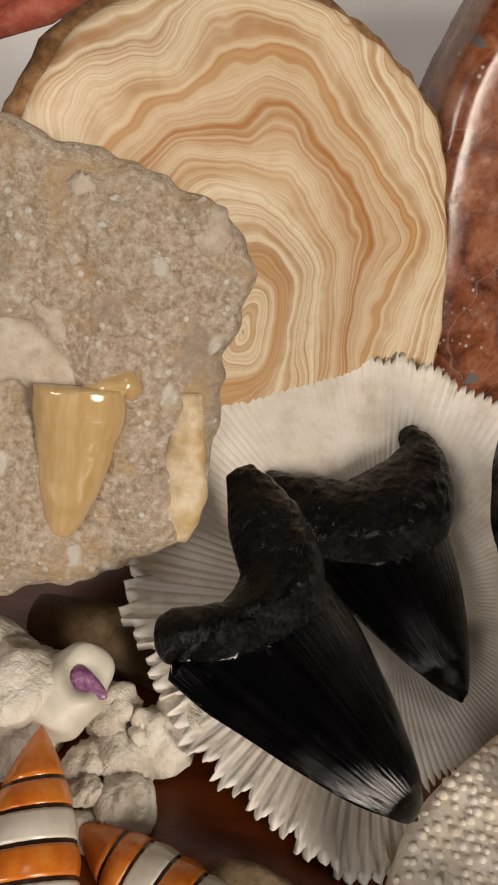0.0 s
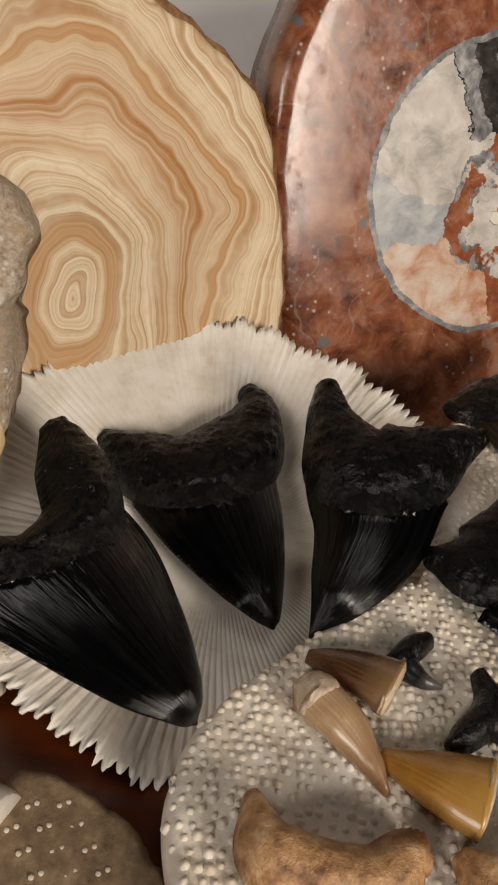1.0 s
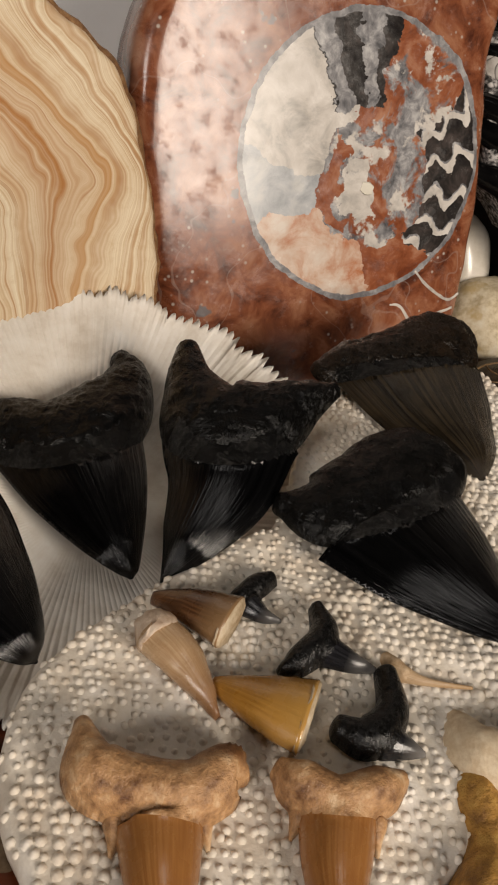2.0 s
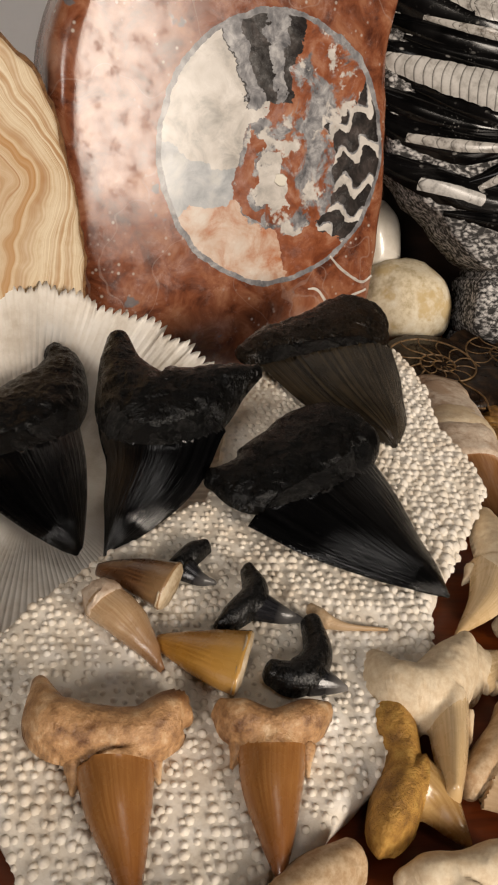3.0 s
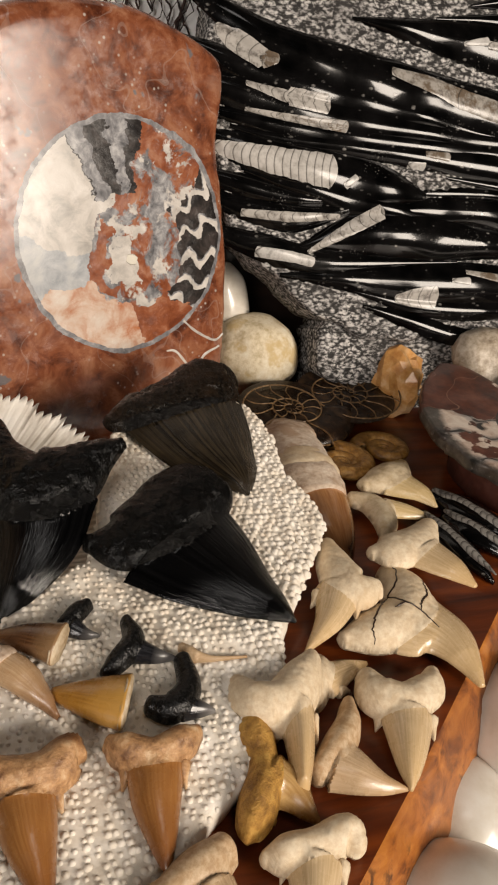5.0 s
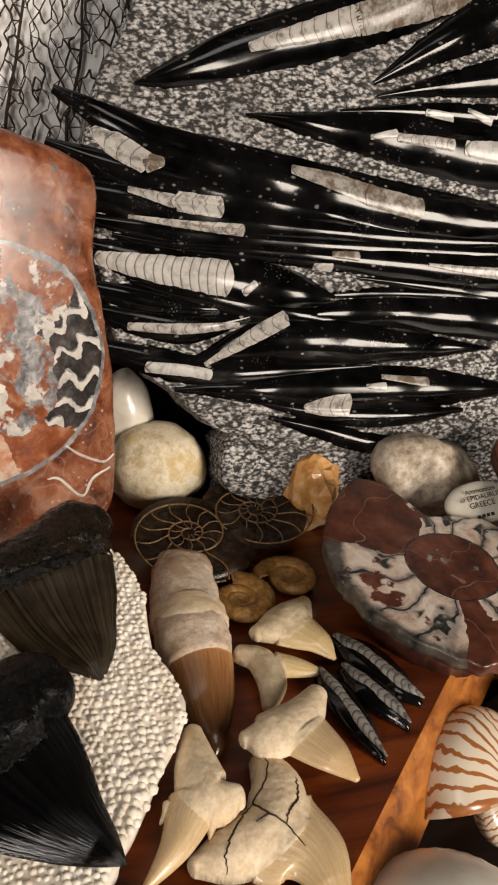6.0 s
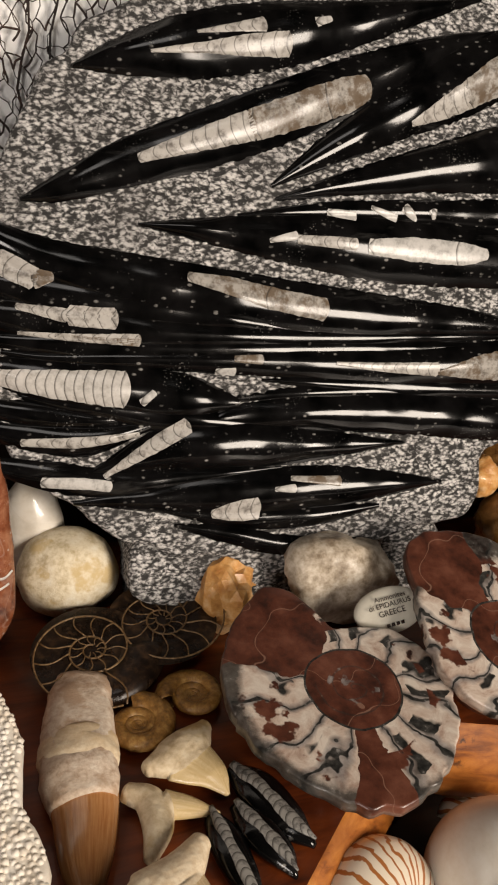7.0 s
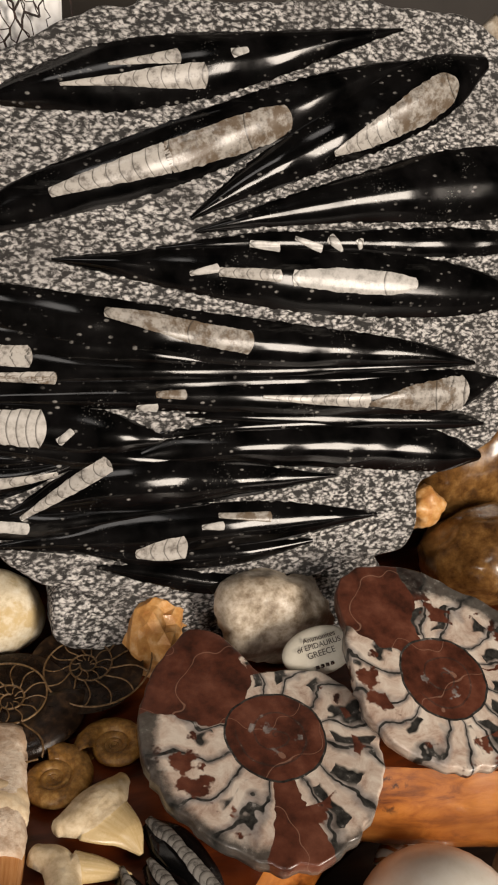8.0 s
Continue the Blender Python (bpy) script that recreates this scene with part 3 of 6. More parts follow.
def ribbon(rows, thick, along=26, around=14, rough=0.0, grain=0.004, low=0.0, square=1.0, wave=0.0, lift=0.0):
    """A tapering body along an axis in a plane: rows of x, y and half width in mm; it rests on z = 0."""
    axis, run = curve_through(rows, along)
    axis = axis / 1000
    axis[:, 2] = np.maximum(axis[:, 2], 0.0003)
    tang = np.gradient(axis[:, :2], axis=0)
    tang /= np.maximum(np.linalg.norm(tang, axis=1, keepdims=True), 1e-9)
    widest = axis[:, 2].max()
    bm = bmesh.new()
    uv = bm.loops.layers.uv.new("UVMap")
    reach = bm.verts.layers.float.new("reach")
    rings, vcoord = [], {}
    for i in range(along):
        x, y, w = axis[i]
        h = thick / 1000 * (w / widest) ** 0.6
        ring = []
        for j in range(around):
            a = 2 * math.pi * j / around
            c, s = math.cos(a), math.sin(a)
            c = math.copysign(abs(c) ** square, c)
            s = math.copysign(abs(s) ** square, s)
            side = w * c * (1 + wave * noise.noise((i * 0.16, c * 1.2, widest * 900 + x * 90)))
            co = Vector((x - tang[i, 1] * side, y + tang[i, 0] * side, h * (0.5 + 0.5 * s) + low + lift))
            if rough:
                q = co + Vector(axis[0].tolist()) * 7
                co += wobble(q, grain, rough / 1000) + wobble(q, grain * 0.4, rough / 2600)
                co.z -= abs(noise.noise(q / (grain * 1.7))) * rough / 1100 * (s > 0)
            v = bm.verts.new(co)
            v[reach] = i / (along - 1)
            vcoord[v] = (run[i] / 1000, c)
            ring.append(v)
        rings.append(ring)
    faces = []
    for a, b in zip(rings, rings[1:]):
        for j in range(around):
            faces.append(bm.faces.new((a[j], a[(j + 1) % around], b[(j + 1) % around], b[j])))
    for ring in (rings[0], rings[-1]):
        mid = bm.verts.new(sum((v.co for v in ring), Vector()) / around)
        mid[reach] = ring[0][reach]
        vcoord[mid] = (vcoord[ring[0]][0], 0.0)
        for j in range(around):
            faces.append(bm.faces.new((ring[j], ring[(j + 1) % around], mid)))
    for f in bm.faces:
        for loop in f.loops:
            loop[uv].uv = vcoord[loop.vert]
    return bm


def star(points, centre, segs):
    """Outline points (mm) about a centre, as smooth radii at even angles, in metres."""
    ang = [math.atan2(y - centre[1], x - centre[0]) for x, y in points]
    rad = [math.hypot(x - centre[0], y - centre[1]) for x, y in points]
    order = sorted(range(len(ang)), key=lambda i: ang[i])
    a = np.array([ang[i] for i in order])
    r = np.array([rad[i] for i in order])
    a3 = np.concatenate([a - 2 * math.pi, a, a + 2 * math.pi])
    r3 = np.concatenate([r, r, r])
    want = np.linspace(-math.pi, math.pi, segs, endpoint=False)
    lin = np.interp(want, a3, r3)
    k = max(1, segs // 80)
    soft = sum(np.roll(lin, s) for s in range(-k, k + 1)) / (2 * k + 1)
    return want, soft / 1000


def plate(points, centre, thick, segs=96, rings=12, edge=3.0, rough=0.0, grain=0.01, edge_rough=0.0, profile=None, back=True):
    """A slab with an uneven outline: rounded edge of that many mm, its top at z = 0, its back at -thick mm."""
    ang, rad = star(points, centre, segs)
    cx, cy, t, e = centre[0] / 1000, centre[1] / 1000, thick / 1000, edge / 1000
    bm = bmesh.new()
    levels = []
    for k in range(1, rings + 1):
        levels.append((k / rings, None))
    prev = None
    mid = bm.verts.new((cx, cy, (profile(0, 0) if profile else 0.0)))
    all_rings = []
    for k in range(1, rings + 1):
        ring = []
        for a, r in zip(ang, rad):
            rr = (r - e) * k / rings
            if edge_rough:
                rr += (k / rings) ** 3 * noise.noise((a * 9 + thick, thick, k * 0.02)) * edge_rough / 1000
            co = Vector((cx + rr * math.cos(a), cy + rr * math.sin(a), 0))
            if profile:
                co.z = profile(k / rings, a)
            if rough:
                co.z += noise.fractal(co / (grain), 0.8, 2.0, 3) * rough / 1000
            ring.append(bm.verts.new(co))
        all_rings.append(ring)
    for q in range(1, 6):
        b = q / 5 * math.pi / 2
        ring = []
        for v, a, r in zip(all_rings[rings - 1], ang, rad):
            out = e * math.sin(b)
            ring.append(bm.verts.new(v.co + Vector((out * math.cos(a), out * math.sin(a), -e * (1 - math.cos(b))))))
        all_rings.append(ring)
    if thick > edge:
        for q in (0.5, 1.0):
            ring = []
            for v, a in zip(all_rings[rings + 4], ang):
                co = v.co.copy()
                co.z = v.co.z - (t - e) * q
                if rough:
                    co += wobble(co, grain, rough / 1000)
                ring.append(bm.verts.new(co))
            all_rings.append(ring)
    n = len(ang)
    for j in range(n):
        bm.faces.new((mid, all_rings[0][j], all_rings[0][(j + 1) % n]))
    for a, b in zip(all_rings, all_rings[1:]):
        for j in range(n):
            bm.faces.new((a[j], b[j], b[(j + 1) % n], a[(j + 1) % n]))
    if back:
        bm.faces.new(all_rings[-1])
    return bm


def pebble(name, centre, radii, material, label, category="pebble", rough=0.15, grain=0.6, turn=(0, 0, 0), group="", facets=0, squash=2.0):
    ob = thing(name, pose(*centre, *turn), label, category, group)
    bm = bmesh.new()
    bmesh.ops.create_icosphere(bm, subdivisions=facets or 4, radius=1)
    for v in bm.verts:
        d = v.co.normalized()
        k = (abs(d.x) ** squash + abs(d.y) ** squash + abs(d.z) ** squash) ** (-1 / squash)
        co = d * k * (1 + rough * noise.noise(d / grain + Vector(centre) * 37) + rough * 0.25 * noise.noise(d * 5 + Vector(centre) * 11))
        v.co = Vector((co.x * radii[0], co.y * radii[1], co.z * radii[2])) / 1000
    part("body", bm, material, ob, smooth=not facets)
    return ob


def box(x0, x1, y0, y1, z0, z1, bevel=0.0):
    bm = bmesh.new()
    bmesh.ops.create_cube(bm, size=1)
    for v in bm.verts:
        v.co = Vector(((x0 + x1) / 2 + v.co.x * (x1 - x0), (y0 + y1) / 2 + v.co.y * (y1 - y0), (z0 + z1) / 2 + v.co.z * (z1 - z0)))
    if bevel:
        bmesh.ops.bevel(bm, geom=bm.edges[:], offset=bevel, segments=2, affect="EDGES")
    return bm


def structure(name, bm, material, label):
    return tagged(finish(name, bm, material, smooth=False), label, "", "", "structure")


def tube(points, radius, around=7, taper=None):
    """A round rod through points in metres."""
    bm = bmesh.new()
    p = [Vector(q) for q in points]
    rings = []
    for i, q in enumerate(p):
        d = (p[min(i + 1, len(p) - 1)] - p[max(i - 1, 0)]).normalized()
        s = d.cross(Vector((0.21, 0.3, 0.93))).normalized()
        u = d.cross(s)
        r = radius * (taper[i] if taper else 1)
        rings.append([bm.verts.new(q + (s * math.cos(2 * math.pi * j / around) + u * math.sin(2 * math.pi * j / around)) * r) for j in range(around)])
    for a, b in zip(rings, rings[1:]):
        for j in range(around):
            bm.faces.new((a[j], a[(j + 1) % around], b[(j + 1) % around], b[j]))
    bm.faces.new(rings[0])
    bm.faces.new(rings[-1])
    return bm


# ---- the room ----
structure("floor", box(-2.0, 2.6, -1.35, 0.6, -0.84, -0.80), M["desk"], "dark wooden floor of the room")
# Added walls and ceiling; their near-black colour stands in for a dim room.
structure("wall_north", box(-2.0, 2.6, 0.56, 0.66, -0.80, 1.9), M["darkened_plaster"], "wall behind the shelf, its shade put in as near-black colour")
structure("wall_west", box(-2.1, -2.0, -1.35, 0.66, -0.80, 1.9), M["darkened_plaster"], "unseen side wall, coloured near-black to bounce little light")
structure("wall_east", box(2.6, 2.7, -1.35, 0.66, -0.80, 1.9), M["darkened_plaster"], "unseen side wall, coloured near-black to bounce little light")
roof = bmesh.new()
for x0, x1, y0, y1 in ((-2.1, -0.02, -1.35, 0.66), (1.02, 2.7, -1.35, 0.66), (-0.02, 1.02, -1.35, -1.05), (-0.02, 1.02, -0.05, 0.66)):
    piece = box(x0, x1, y0, y1, 1.9, 2.0)
    me = bpy.data.meshes.new("piece")
    piece.to_mesh(me)
    piece.free()
    roof.from_mesh(me)
    bpy.data.meshes.remove(me)
structure("ceiling", roof, M["darkened_plaster"], "unseen near-black ceiling, opened for the overhead fill lamp")
south = bmesh.new()
for x0, x1, z0, z1 in ((-2.1, -0.85, -0.8, 1.9), (-0.85, -0.39, -0.8, 0.29), (-0.85, -0.39, 0.83, 1.9), (-0.39, 0.84, -0.8, 1.9), (1.44, 2.7, -0.8, 1.9), (0.84, 1.44, -0.8, 0.10), (0.84, 1.44, 0.90, 1.9)):
    piece = box(x0, x1, -1.35, -1.25, z0, z1)
    me = bpy.data.meshes.new("piece")
    piece.to_mesh(me)
    piece.free()
    south.from_mesh(me)
    bpy.data.meshes.remove(me)
structure("wall_south", south, M["darkened_plaster"], "unseen near-black wall behind the camera, opened for the window and side fill")
structure("desk_top", box(-0.7, 1.1, -0.05, 0.555, -0.11, -0.08, 0.004), M["desk"], "dark stained wooden desk top under the display")
structure("desk_cabinet", box(-0.66, 1.06, 0.0, 0.55, -0.80, -0.11), M["desk"], "dark cabinet body that carries the desk top")

# board on which the collection lies, with a sawn slanting edge
def board(name, outline, label, z1=0.0, drop=0.030, out=0.010):
    """Board from its top outline in mm; the edge flares outward and is paler."""
    ob = thing(name, pose(0, 0, z1), label, "board")
    n = len(outline)
    pts = []
    for i, (x, y) in enumerate(outline):
        x2, y2 = outline[(i + 1) % n]
        steps = max(2, int(math.hypot(x2 - x, y2 - y) / 6))
        for s in range(steps):
            f = s / steps
            jig = noise.noise((x + (x2 - x) * f, y + (y2 - y) * f, 0.3)) * 0.6
            pts.append(Vector((x + (x2 - x) * f + jig, y + (y2 - y) * f + jig, 0)) / 1000)
    mid = sum(pts, Vector()) / len(pts)
    bm = bmesh.new()
    bm.faces.new([bm.verts.new(p) for p in pts])
    bmesh.ops.triangulate(bm, faces=bm.faces[:])
    part("top", bm, M["board"], ob, smooth=False)
    bm = bmesh.new()
    rows = []
    for k, (o, z) in enumerate(((0.0, 0.0), (0.1, -0.0012), (0.55, -0.4), (1.0, -0.8), (0.9, -1.0))):
        ring = []
        for i, p in enumerate(pts):
            d = (pts[(i + 1) % len(pts)] - pts[i - 1])
            nrm = Vector((d.y, -d.x, 0)).normalized()
            j = 0 if k == 0 else noise.noise((i * 0.5, k, 4.0)) * 0.0012
            ring.append(bm.verts.new(p + nrm * (out * o + j) + Vector((0, 0, z * drop if k > 1 else z))))
        rows.append(ring)
    for a, b in zip(rows, rows[1:]):
        for i in range(len(pts)):
            bm.faces.new((a[i], b[i], b[(i + 1) % len(pts)], a[(i + 1) % len(pts)]))
    bm.faces.new(rows[-1])
    part("edge", bm, M["board_edge"], ob, "pale orange sawn edge")
    return ob


board("display_board", [(-160, -25), (95, -25), (136, 20), (184, 63), (230, 106), (301, 173), (350, 216), (434, 188), (600, 150), (600, 420), (-160, 420)],
      "red-brown varnished wooden board with a sawn orange edge", drop=0.036, out=0.013)
for x, y, sx, sy in ((0.0, 0.2, 0.12, 0.15), (0.47, 0.33, 0.1, 0.05)):
    ob = thing("riser_block", pose(x, y, 0), "dark wooden block under the display boards", "block")
    part("body", box(-sx, sx, -sy, sy, -0.08, -0.036, 0.002), M["desk"], ob, smooth=False)

# white panel with the sea fan in front
panel = thing("backing_panel", pose(0, 0.43, 0), "plain white backing panel leaning behind the collection", "panel")
part("body", box(-0.45, 0.262, -0.006, 0.006, -0.001, 0.56, 0.002), M["white_panel"], panel, smooth=False)
# Added box that covers the low panel, so the gap there stays black.
darkener = thing("dark_block", pose(0.2, 0.406, 0), "added dark filler that blackens the gap behind the pebbles", "block")
part("body", box(-0.055, 0.075, -0.010, 0.010, 0.0, 0.115, 0.002), M["desk"], darkener, smooth=False)


# ---- orthoceras slab ----
SLAB = seat((0, 0.2826, 0), (0, -0.945, 0.326))
slab = thing("orthoceras_slab", SLAB, "dark grey chiselled stone slab with polished black fossil cones", "fossil slab")
SLAB_OUT = [(169, 211), (172, 160), (178, 111), (212, 79), (238, 58), (320, 52), (400, 54), (434, 58), (437, 95), (480, 108), (520, 150), (540, 220), (530, 300),
            (492, 337), (463, 345), (435, 344), (350, 338), (280, 331), (256, 322), (215, 295), (190, 250)]
part("matrix", plate(SLAB_OUT, (340, 200), 34, 300, 56, 4.0, 0.9, 0.004, 5.0), M["chiselled"], slab)
foot = plate([(236, 30), (270, 24), (318, 26), (345, 40), (350, 60), (300, 70), (240, 66)], (292, 46), 34, 90, 14, 4, 2.0, 0.006, 4)
bmesh.ops.translate(foot, vec=(0, 0, -0.008), verts=foot.verts)
part("matrix_foot", foot, M["chiselled"], slab)
prop = plate([(240, 2), (300, -4), (420, 0), (428, 40), (330, 50), (240, 45)], (330, 22), 30, 60, 8, 4, 2.0, 0.006, 4)
bmesh.ops.translate(prop, vec=(0, 0, -0.022), verts=prop.verts)
part("matrix_base", prop, M["chiselled"], slab)
slab_meshes = []


def slab_body(rows, high=0.42):
    """One polished lens: parabolic across, sharp at both ends."""
    along, across = 64, 17
    axis, run = curve_through(rows, along)
    axis = axis / 1000
    axis[:, 2] = np.maximum(axis[:, 2], 0.0003)
    tang = np.gradient(axis[:, :2], axis=0)
    tang /= np.linalg.norm(tang, axis=1, keepdims=True)
    top = axis[:, 2].max()
    bm = bmesh.new()
    grid = []
    for i in range(along):
        x, y, w = axis[i]
        row = []
        for j in range(across):
            c = -1.06 + 2.12 * j / (across - 1)
            h = high * (0.45 * w + 0.55 * top * (w / top) ** 0.5) * (1 - abs(c) ** 1.9) - 0.0002
            h += noise.noise((x * 38, y * 38, 1.7)) * 0.0019 * min(1, w / 0.006) * max(0.0, 1 - c * c)
            row.append(bm.verts.new((x - tang[i, 1] * w * c, y + tang[i, 0] * w * c, h)))
        grid.append(row)
    for a, b in zip(grid, grid[1:]):
        for j in range(across - 1):
            bm.faces.new((a[j], a[j + 1], b[j + 1], b[j]))
    slab_meshes.append(part("polished_cone", bm, M["polished_black"], slab).data)


def slab_surface():
    global SURFACE
    verts, faces = [(-1, -1, 0), (1, -1, 0), (1, 1, 0), (-1, 1, 0)], [(0, 1, 2, 3)]
    for me in slab_meshes:
        base = len(verts)
        verts += [v.co.copy() for v in me.vertices]
        faces += [tuple(base + k for k in p.vertices) for p in me.polygons]
    SURFACE = BVHTree.FromPolygons(verts, faces)


def slab_fossil(kind, rows, lift=0.00035):
    """A pale chambered fossil, ground flush with the polished surface."""
    along, across = max(6, int(math.hypot(rows[-1][0] - rows[0][0], rows[-1][1] - rows[0][1]) / 1.2)), 11
    axis, run = curve_through(rows, along)
    axis = axis / 1000
    axis[:, 2] = np.maximum(axis[:, 2], 0.0003)
    tang = np.gradient(axis[:, :2], axis=0)
    tang /= np.linalg.norm(tang, axis=1, keepdims=True)
    bm = bmesh.new()
    uv = bm.loops.layers.uv.new("UVMap")
    grid, tex = [], {}
    for i in range(along):
        x, y, w = axis[i]
        row = []
        w *= 1 + 0.10 * noise.noise((x * 350, y * 350, 3.3))
        for j in range(across):
            c = -1 + 2 * j / (across - 1)
            px, py = x - tang[i, 1] * w * c, y + tang[i, 0] * w * c
            if i in (0, along - 1):
                px += tang[i, 0] * w * 0.3 * (1 - c * c) * (1 if i else -1)
                py += tang[i, 1] * w * 0.3 * (1 - c * c) * (1 if i else -1)
            hit = SURFACE.ray_cast(Vector((px, py, 0.2)), Vector((0, 0, -1)))[0]
            v = bm.verts.new((px, py, (hit.z if hit else 0) + lift * (1 - 0.9 * abs(c) ** 6)))
            tex[v] = (run[i] / 1000, c)
            row.append(v)
        grid.append(row)
    for a, b in zip(grid, grid[1:]):
        for j in range(across - 1):
            f = bm.faces.new((a[j], a[j + 1], b[j + 1], b[j]))
            for loop in f.loops:
                loop[uv].uv = tex[loop.vert]
    part("fossil_shell", bm, M["f_" + kind], slab)


# ---- polished black cones of the orthoceras slab: axis points and half widths in millimetres ----
slab_body([(218.6, 284.1, 0.9), (243.6, 290.5, 9), (280.3, 298.6, 15.7), (319.1, 306.2, 15.7), (360.5, 315.4, 11), (398.1, 325.2, 5.9), (432.8, 333.4, 0.8)])
slab_body([(192.6, 225.2, 0.9), (209.7, 230.3, 6.2), (248.2, 245.3, 11.8), (288.8, 258.8, 14.2), (332.1, 275.1, 14.6), (372, 292, 12.1), (410.7, 308.3, 6.1), (441.1, 318.4, 0.8)])
slab_body([(312.9, 234.9, 1.1), (346.1, 254.1, 8.1), (384, 273.4, 13.3), (423.7, 292.3, 17.6), (458.4, 308.8, 15.1), (483.6, 320.7, 4.4)])
slab_body([(315.5, 228.7, 1.1), (360.9, 238.7, 7.2), (409.5, 247.4, 13.2), (461.7, 254.7, 19.4), (518, 259.4, 18.6), (558.2, 260.6, 4.8)])
slab_body([(295.1, 220.3, 1.1), (345, 223.8, 5), (409, 224.2, 7), (473.3, 224.6, 8), (522.4, 225, 1.6)])
slab_body([(245.7, 215.4, 0.8), (286.3, 212.5, 7.5), (329.3, 209.1, 13.9), (375.7, 205.4, 17.9), (425.7, 201.4, 17.4), (472.5, 197.8, 13.1), (518.8, 194, 1.6)])
slab_body([(155.8, 220.2, 1.9), (184.1, 206.9, 7.5), (207.1, 196.7, 11.2), (257.4, 185.3, 14.4), (313, 176.9, 14), (374.6, 169.9, 11.8), (435.8, 164.7, 6.8), (474.3, 158.1, 1.3)])
slab_body([(145.6, 181, 1.9), (176.7, 175, 8), (219.8, 167.6, 10.9), (269.6, 162.8, 7.6), (342.5, 159.5, 5.2), (407.7, 158.4, 3.6), (472.4, 157.6, 1)])
slab_body([(179.9, 157.3, 1.3), (203.8, 153.4, 3.1), (255.3, 151, 5.4), (311.7, 147.9, 7.9), (373.9, 143.9, 10.4), (442.8, 142.5, 13.2), (472.4, 145.4, 9.1), (489.7, 148.8, 1.3)])
slab_body([(169, 152.8, 3), (188.5, 146, 9.7), (210.3, 140.5, 12.1), (235.6, 136.1, 13.4), (267.7, 131.1, 12.2), (293.1, 128.1, 2.8)])
slab_body([(270.3, 117.5, 1.1), (289.9, 121, 6.2), (341, 120.5, 10), (406.9, 115.5, 12.4), (449.8, 109.7, 11.5), (477, 104.9, 2.6)])
slab_body([(217.3, 97.9, 1.4), (252.4, 106.2, 11.2), (289.1, 106.8, 13.7), (334.1, 103.9, 8.9), (386.7, 101.6, 0.9)])
slab_body([(208.1, 83.9, 1.1), (250.9, 82.3, 7.3), (293.6, 81.2, 12.3), (339.5, 80.6, 12.1), (378.7, 79.5, 6.9), (410.4, 78, 1)])
slab_body([(156.4, 127.2, 1.3), (188.7, 117.5, 6.5), (215.9, 114, 8), (242.4, 118.2, 3.3), (254.8, 121.8, 0.8)])
slab_body([(163.9, 107.4, 2), (199.5, 97.9, 7.4), (229.9, 91.3, 7.1), (268.2, 91.7, 4.3), (315.2, 93.3, 0.9)])
slab_body([(151.6, 197.6, 1.5), (182.4, 187.2, 7.5), (220.7, 179.8, 9.8), (270.2, 172.8, 8.1), (318.4, 165.4, 4), (361.4, 159.3, 0.9)])
slab_body([(157.6, 165.9, 1.2), (204.3, 159.8, 5.7), (269.2, 155.7, 6.5), (342.3, 153.8, 5.8), (414.5, 152.4, 3.7), (464.9, 153.1, 1)])
slab_body([(187.8, 136.3, 1.5), (217.1, 130.2, 5.8), (253.5, 123.3, 7.7), (289.7, 117.6, 5.7), (316.1, 112.5, 1.2)])
slab_body([(305.4, 139.2, 0.9), (347.9, 135.1, 4.1), (407.2, 130.3, 6.2), (461.1, 126.2, 4.5), (480, 123.3, 1)])
slab_body([(281.7, 129.5, 0.8), (316.9, 131.3, 3.5), (373.5, 130.4, 4.2), (428.2, 128.3, 3.1), (464.8, 127.6, 0.6)])
slab_body([(159.4, 135.8, 1.3), (187.1, 128.6, 6.2), (216.6, 123.6, 4.8), (240, 123, 1.1)])
slab_body([(366.1, 302.5, 0.8), (394.3, 301.6, 3.8), (417.3, 307.4, 3.9), (444.5, 316.3, 1.4)])
slab_body([(250.6, 76.1, 0.8), (290, 68.4, 5.8), (332.6, 66.2, 6.1), (371.6, 67.8, 1.3)])
slab_body([(257, 68.2, 1.1), (286.7, 60, 5.2), (319.5, 51.2, 5.4), (357.8, 49.2, 1.9)])
slab_surface()
slab_fossil("shell", [(254.3, 291.6, 0.7), (278.9, 295.2, 2.4), (300.4, 298, 4.5), (322.1, 300.5, 5.6)])
slab_fossil("shell", [(276.7, 302.2, 0.7), (295.4, 305.6, 2.2), (309.6, 308.2, 3.7)])
slab_fossil("shell", [(246.9, 244.5, 2.2), (273.8, 253.1, 4.9), (301.8, 262, 7.3)])
slab_fossil("rust", [(303, 262.3, 7.3), (327, 270.3, 8), (353.7, 279.8, 8.1), (364.8, 284.4, 5.8)])
slab_fossil("shell", [(389.8, 267.7, 1.4), (406.7, 275.6, 4.8), (421.7, 283.4, 6.8)])
slab_fossil("rust", [(421.7, 283.4, 7.1), (440.4, 294.2, 9.2), (456, 303.7, 8.2), (461.2, 306.9, 3.5)])
slab_fossil("shell", [(325.2, 208.7, 2.2), (342.1, 207.5, 2.8), (356.3, 206.3, 3.1)])
slab_fossil("chalk", [(364.1, 205.4, 3.9), (388.9, 204.1, 6), (418.7, 202.1, 5.9), (433.9, 201.9, 3)])
slab_fossil("chip", [(310.4, 208, 1.1), (324.4, 210.6, 2.4)])
slab_fossil("rust", [(268.5, 190.7, 2.4), (289, 186, 4.6), (311.4, 179.7, 5.5), (339.6, 173.8, 5.9)])
